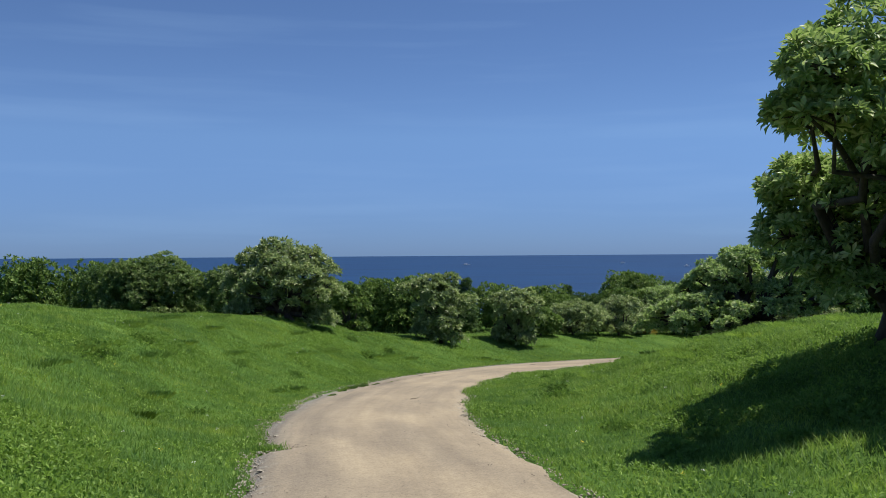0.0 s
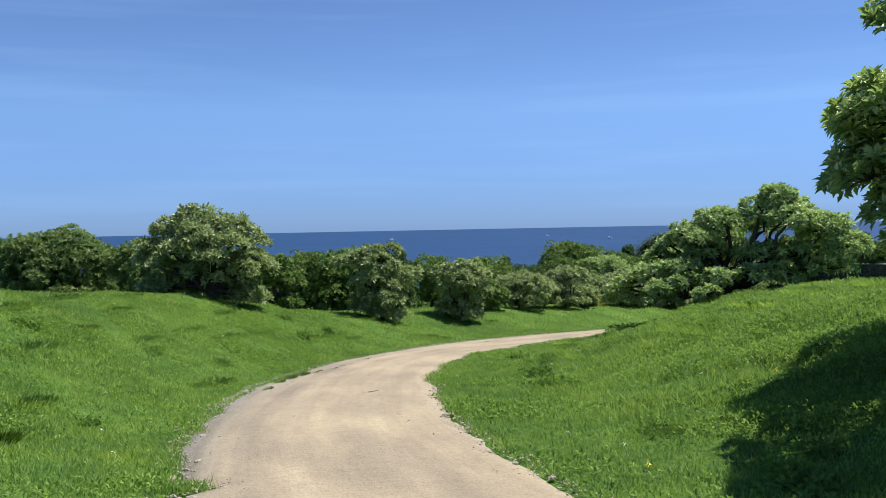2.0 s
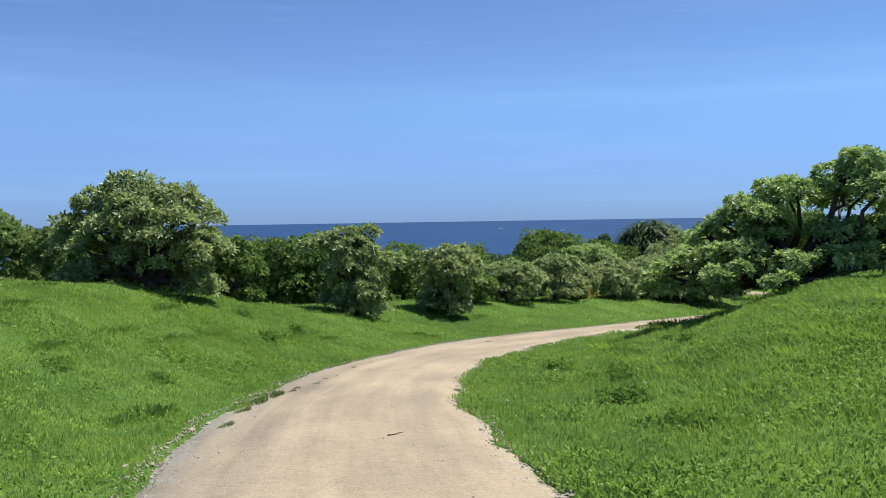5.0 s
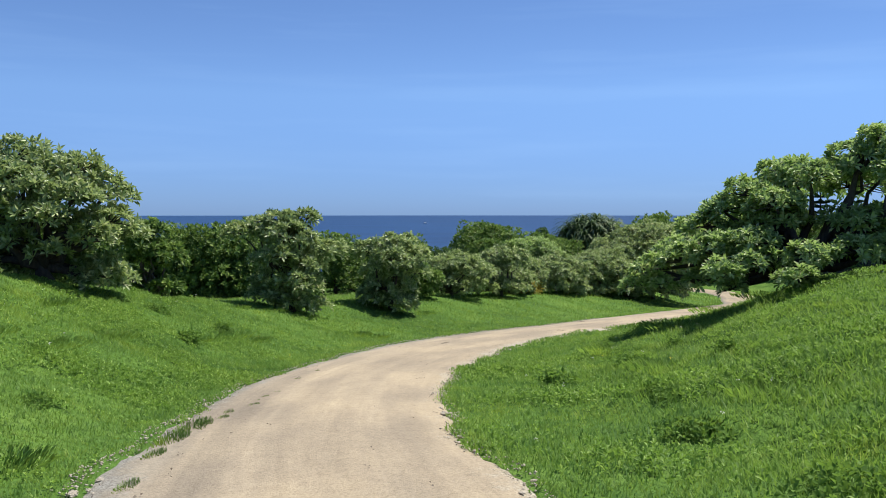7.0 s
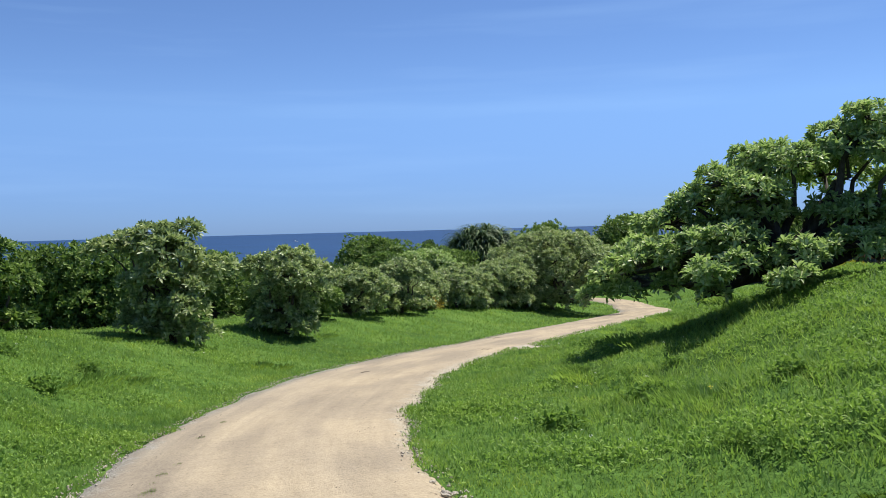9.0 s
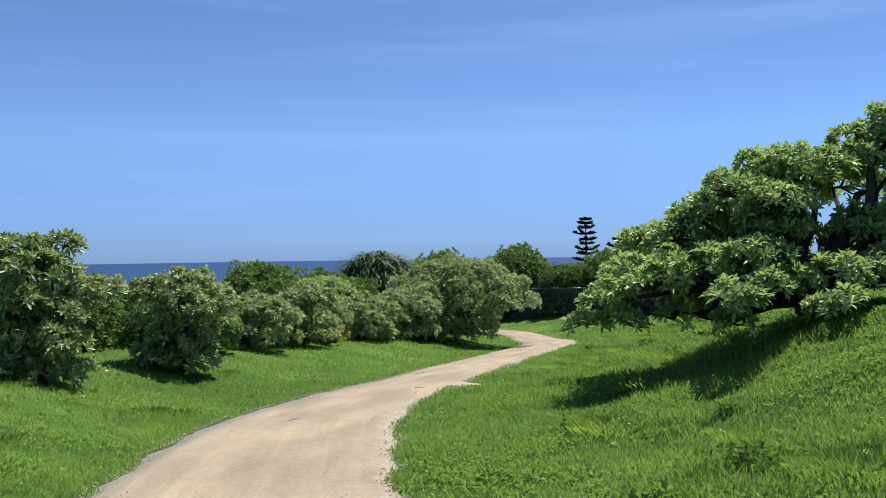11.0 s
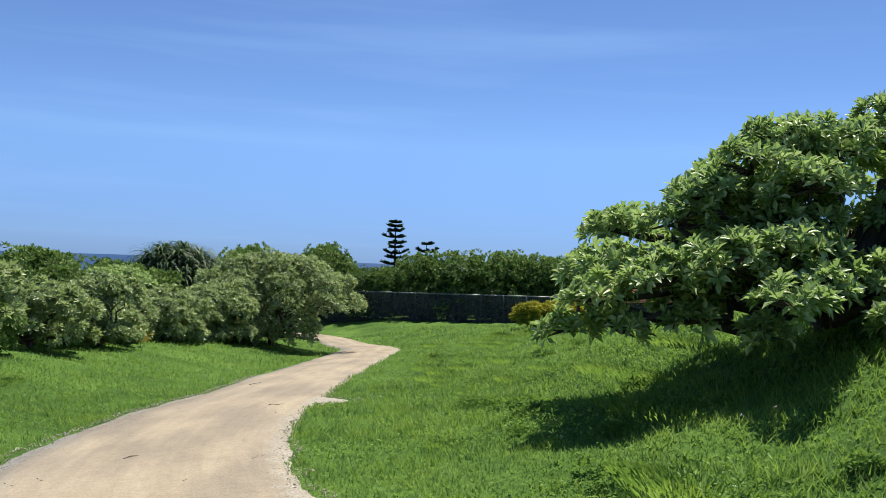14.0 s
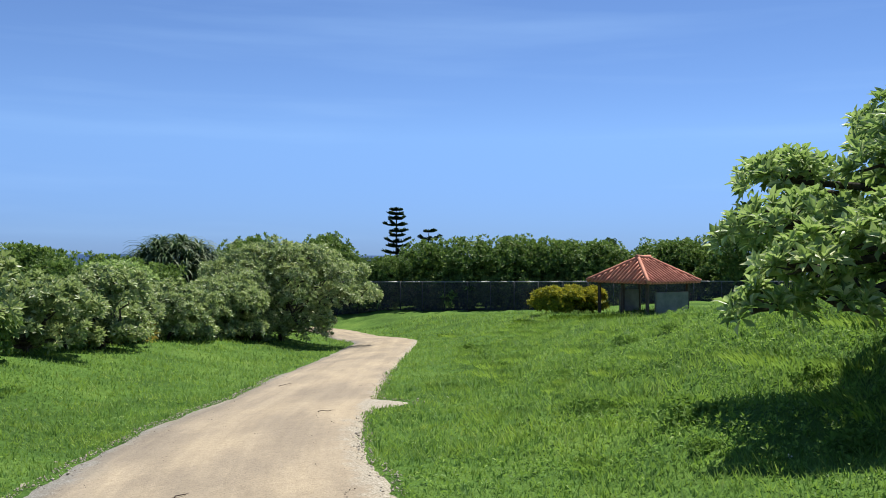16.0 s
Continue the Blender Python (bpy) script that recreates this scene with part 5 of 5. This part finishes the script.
def build_litter(n):
    """Bits of dry leaf and grit lying on the track."""
    a = rng.uniform(8, 75, n)
    side = np.where(rng.random(n) < 0.6, 1, -1)
    hw = np.interp(a, ARC, LINE[:, 2])
    d = side * hw * (1 - np.abs(rng.normal(0, 0.35, n))).clip(-0.9, 0.97)
    x = np.interp(a, ARC, LINE[:, 0]) - np.interp(a, ARC, TANG[:, 1]) * d
    y = np.interp(a, ARC, LINE[:, 1]) + np.interp(a, ARC, TANG[:, 0]) * d
    z = fall(y) + 0.045 * (1 - (d / hw) ** 2) + 0.018
    axes = rng.normal(0, 0.3, (n, 3)) + np.array((0, 0, 1.0))
    v, f = rosettes(rng, np.stack((x, y, z), 1), axes, 2, 0.028, 0.018, (70, 95))
    return tagged(fast_mesh("leaf_litter", v, f, M_TWIG), "bits of dry brown leaf scattered on the track", "leaf litter", kind="stuff")


build_litter(420)

# fallen twigs lying on the track
for k, (x, y, turn, ln) in enumerate(((11.2, 44.0, 15, 0.45), (8.3, 38.5, -25, 0.3), (3.5, 34.3, 10, 0.22), (-0.6, 18.0, 20, 0.2))):
    bm = tube(bent((-ln / 2, 0, 0), (ln / 2, 0, 0.01), 5, 0.06, k), [0.008, 0.007, 0.007, 0.006, 0.005, 0.003], 5, k)
    tw = part("fallen_twig", bm, M_TWIG, None)
    tw.matrix_world = pose(x, y, float(fall(y)) + 0.062, -5, 0, turn)
    tagged(tw, "dry brown twig fallen on the gravel track", "twig", "fallen twigs")


# ---- boats far out at sea ----
def boat(x, y, ln):
    e = thing("boat", (x, y, -22), "small white boat far out on the blue sea", "boat")
    bm = bmesh.new()
    vs = []
    for z, w in ((-0.3, 0.6), (1.2, 1.0)):
        vs.append([bm.verts.new((ln * 0.5 * u, ln * 0.16 * v * w, z + (0.5 if u > 0.9 and z > 0 else 0))) for u, v in ((-1, -1), (0.4, -1), (1, 0), (0.4, 1), (-1, 1))])
    for k in range(5):
        bm.faces.new((vs[0][k], vs[0][(k + 1) % 5], vs[1][(k + 1) % 5], vs[1][k]))
    bm.faces.new(vs[1])
    bm.faces.new(vs[0][::-1])
    part("hull", bm, M_FOAM, e)
    bm = bmesh.new()
    box(bm, (ln * 0.3, ln * 0.2, 1.6), Matrix.Translation((-ln * 0.1, 0, 2.0)))
    bevel_all(bm, 0.15)
    part("cabin", bm, M_FOAM, e)
    return e


boat(40, 1500, 14)
boat(330, 1600, 10)
boat(350, 1250, 8)
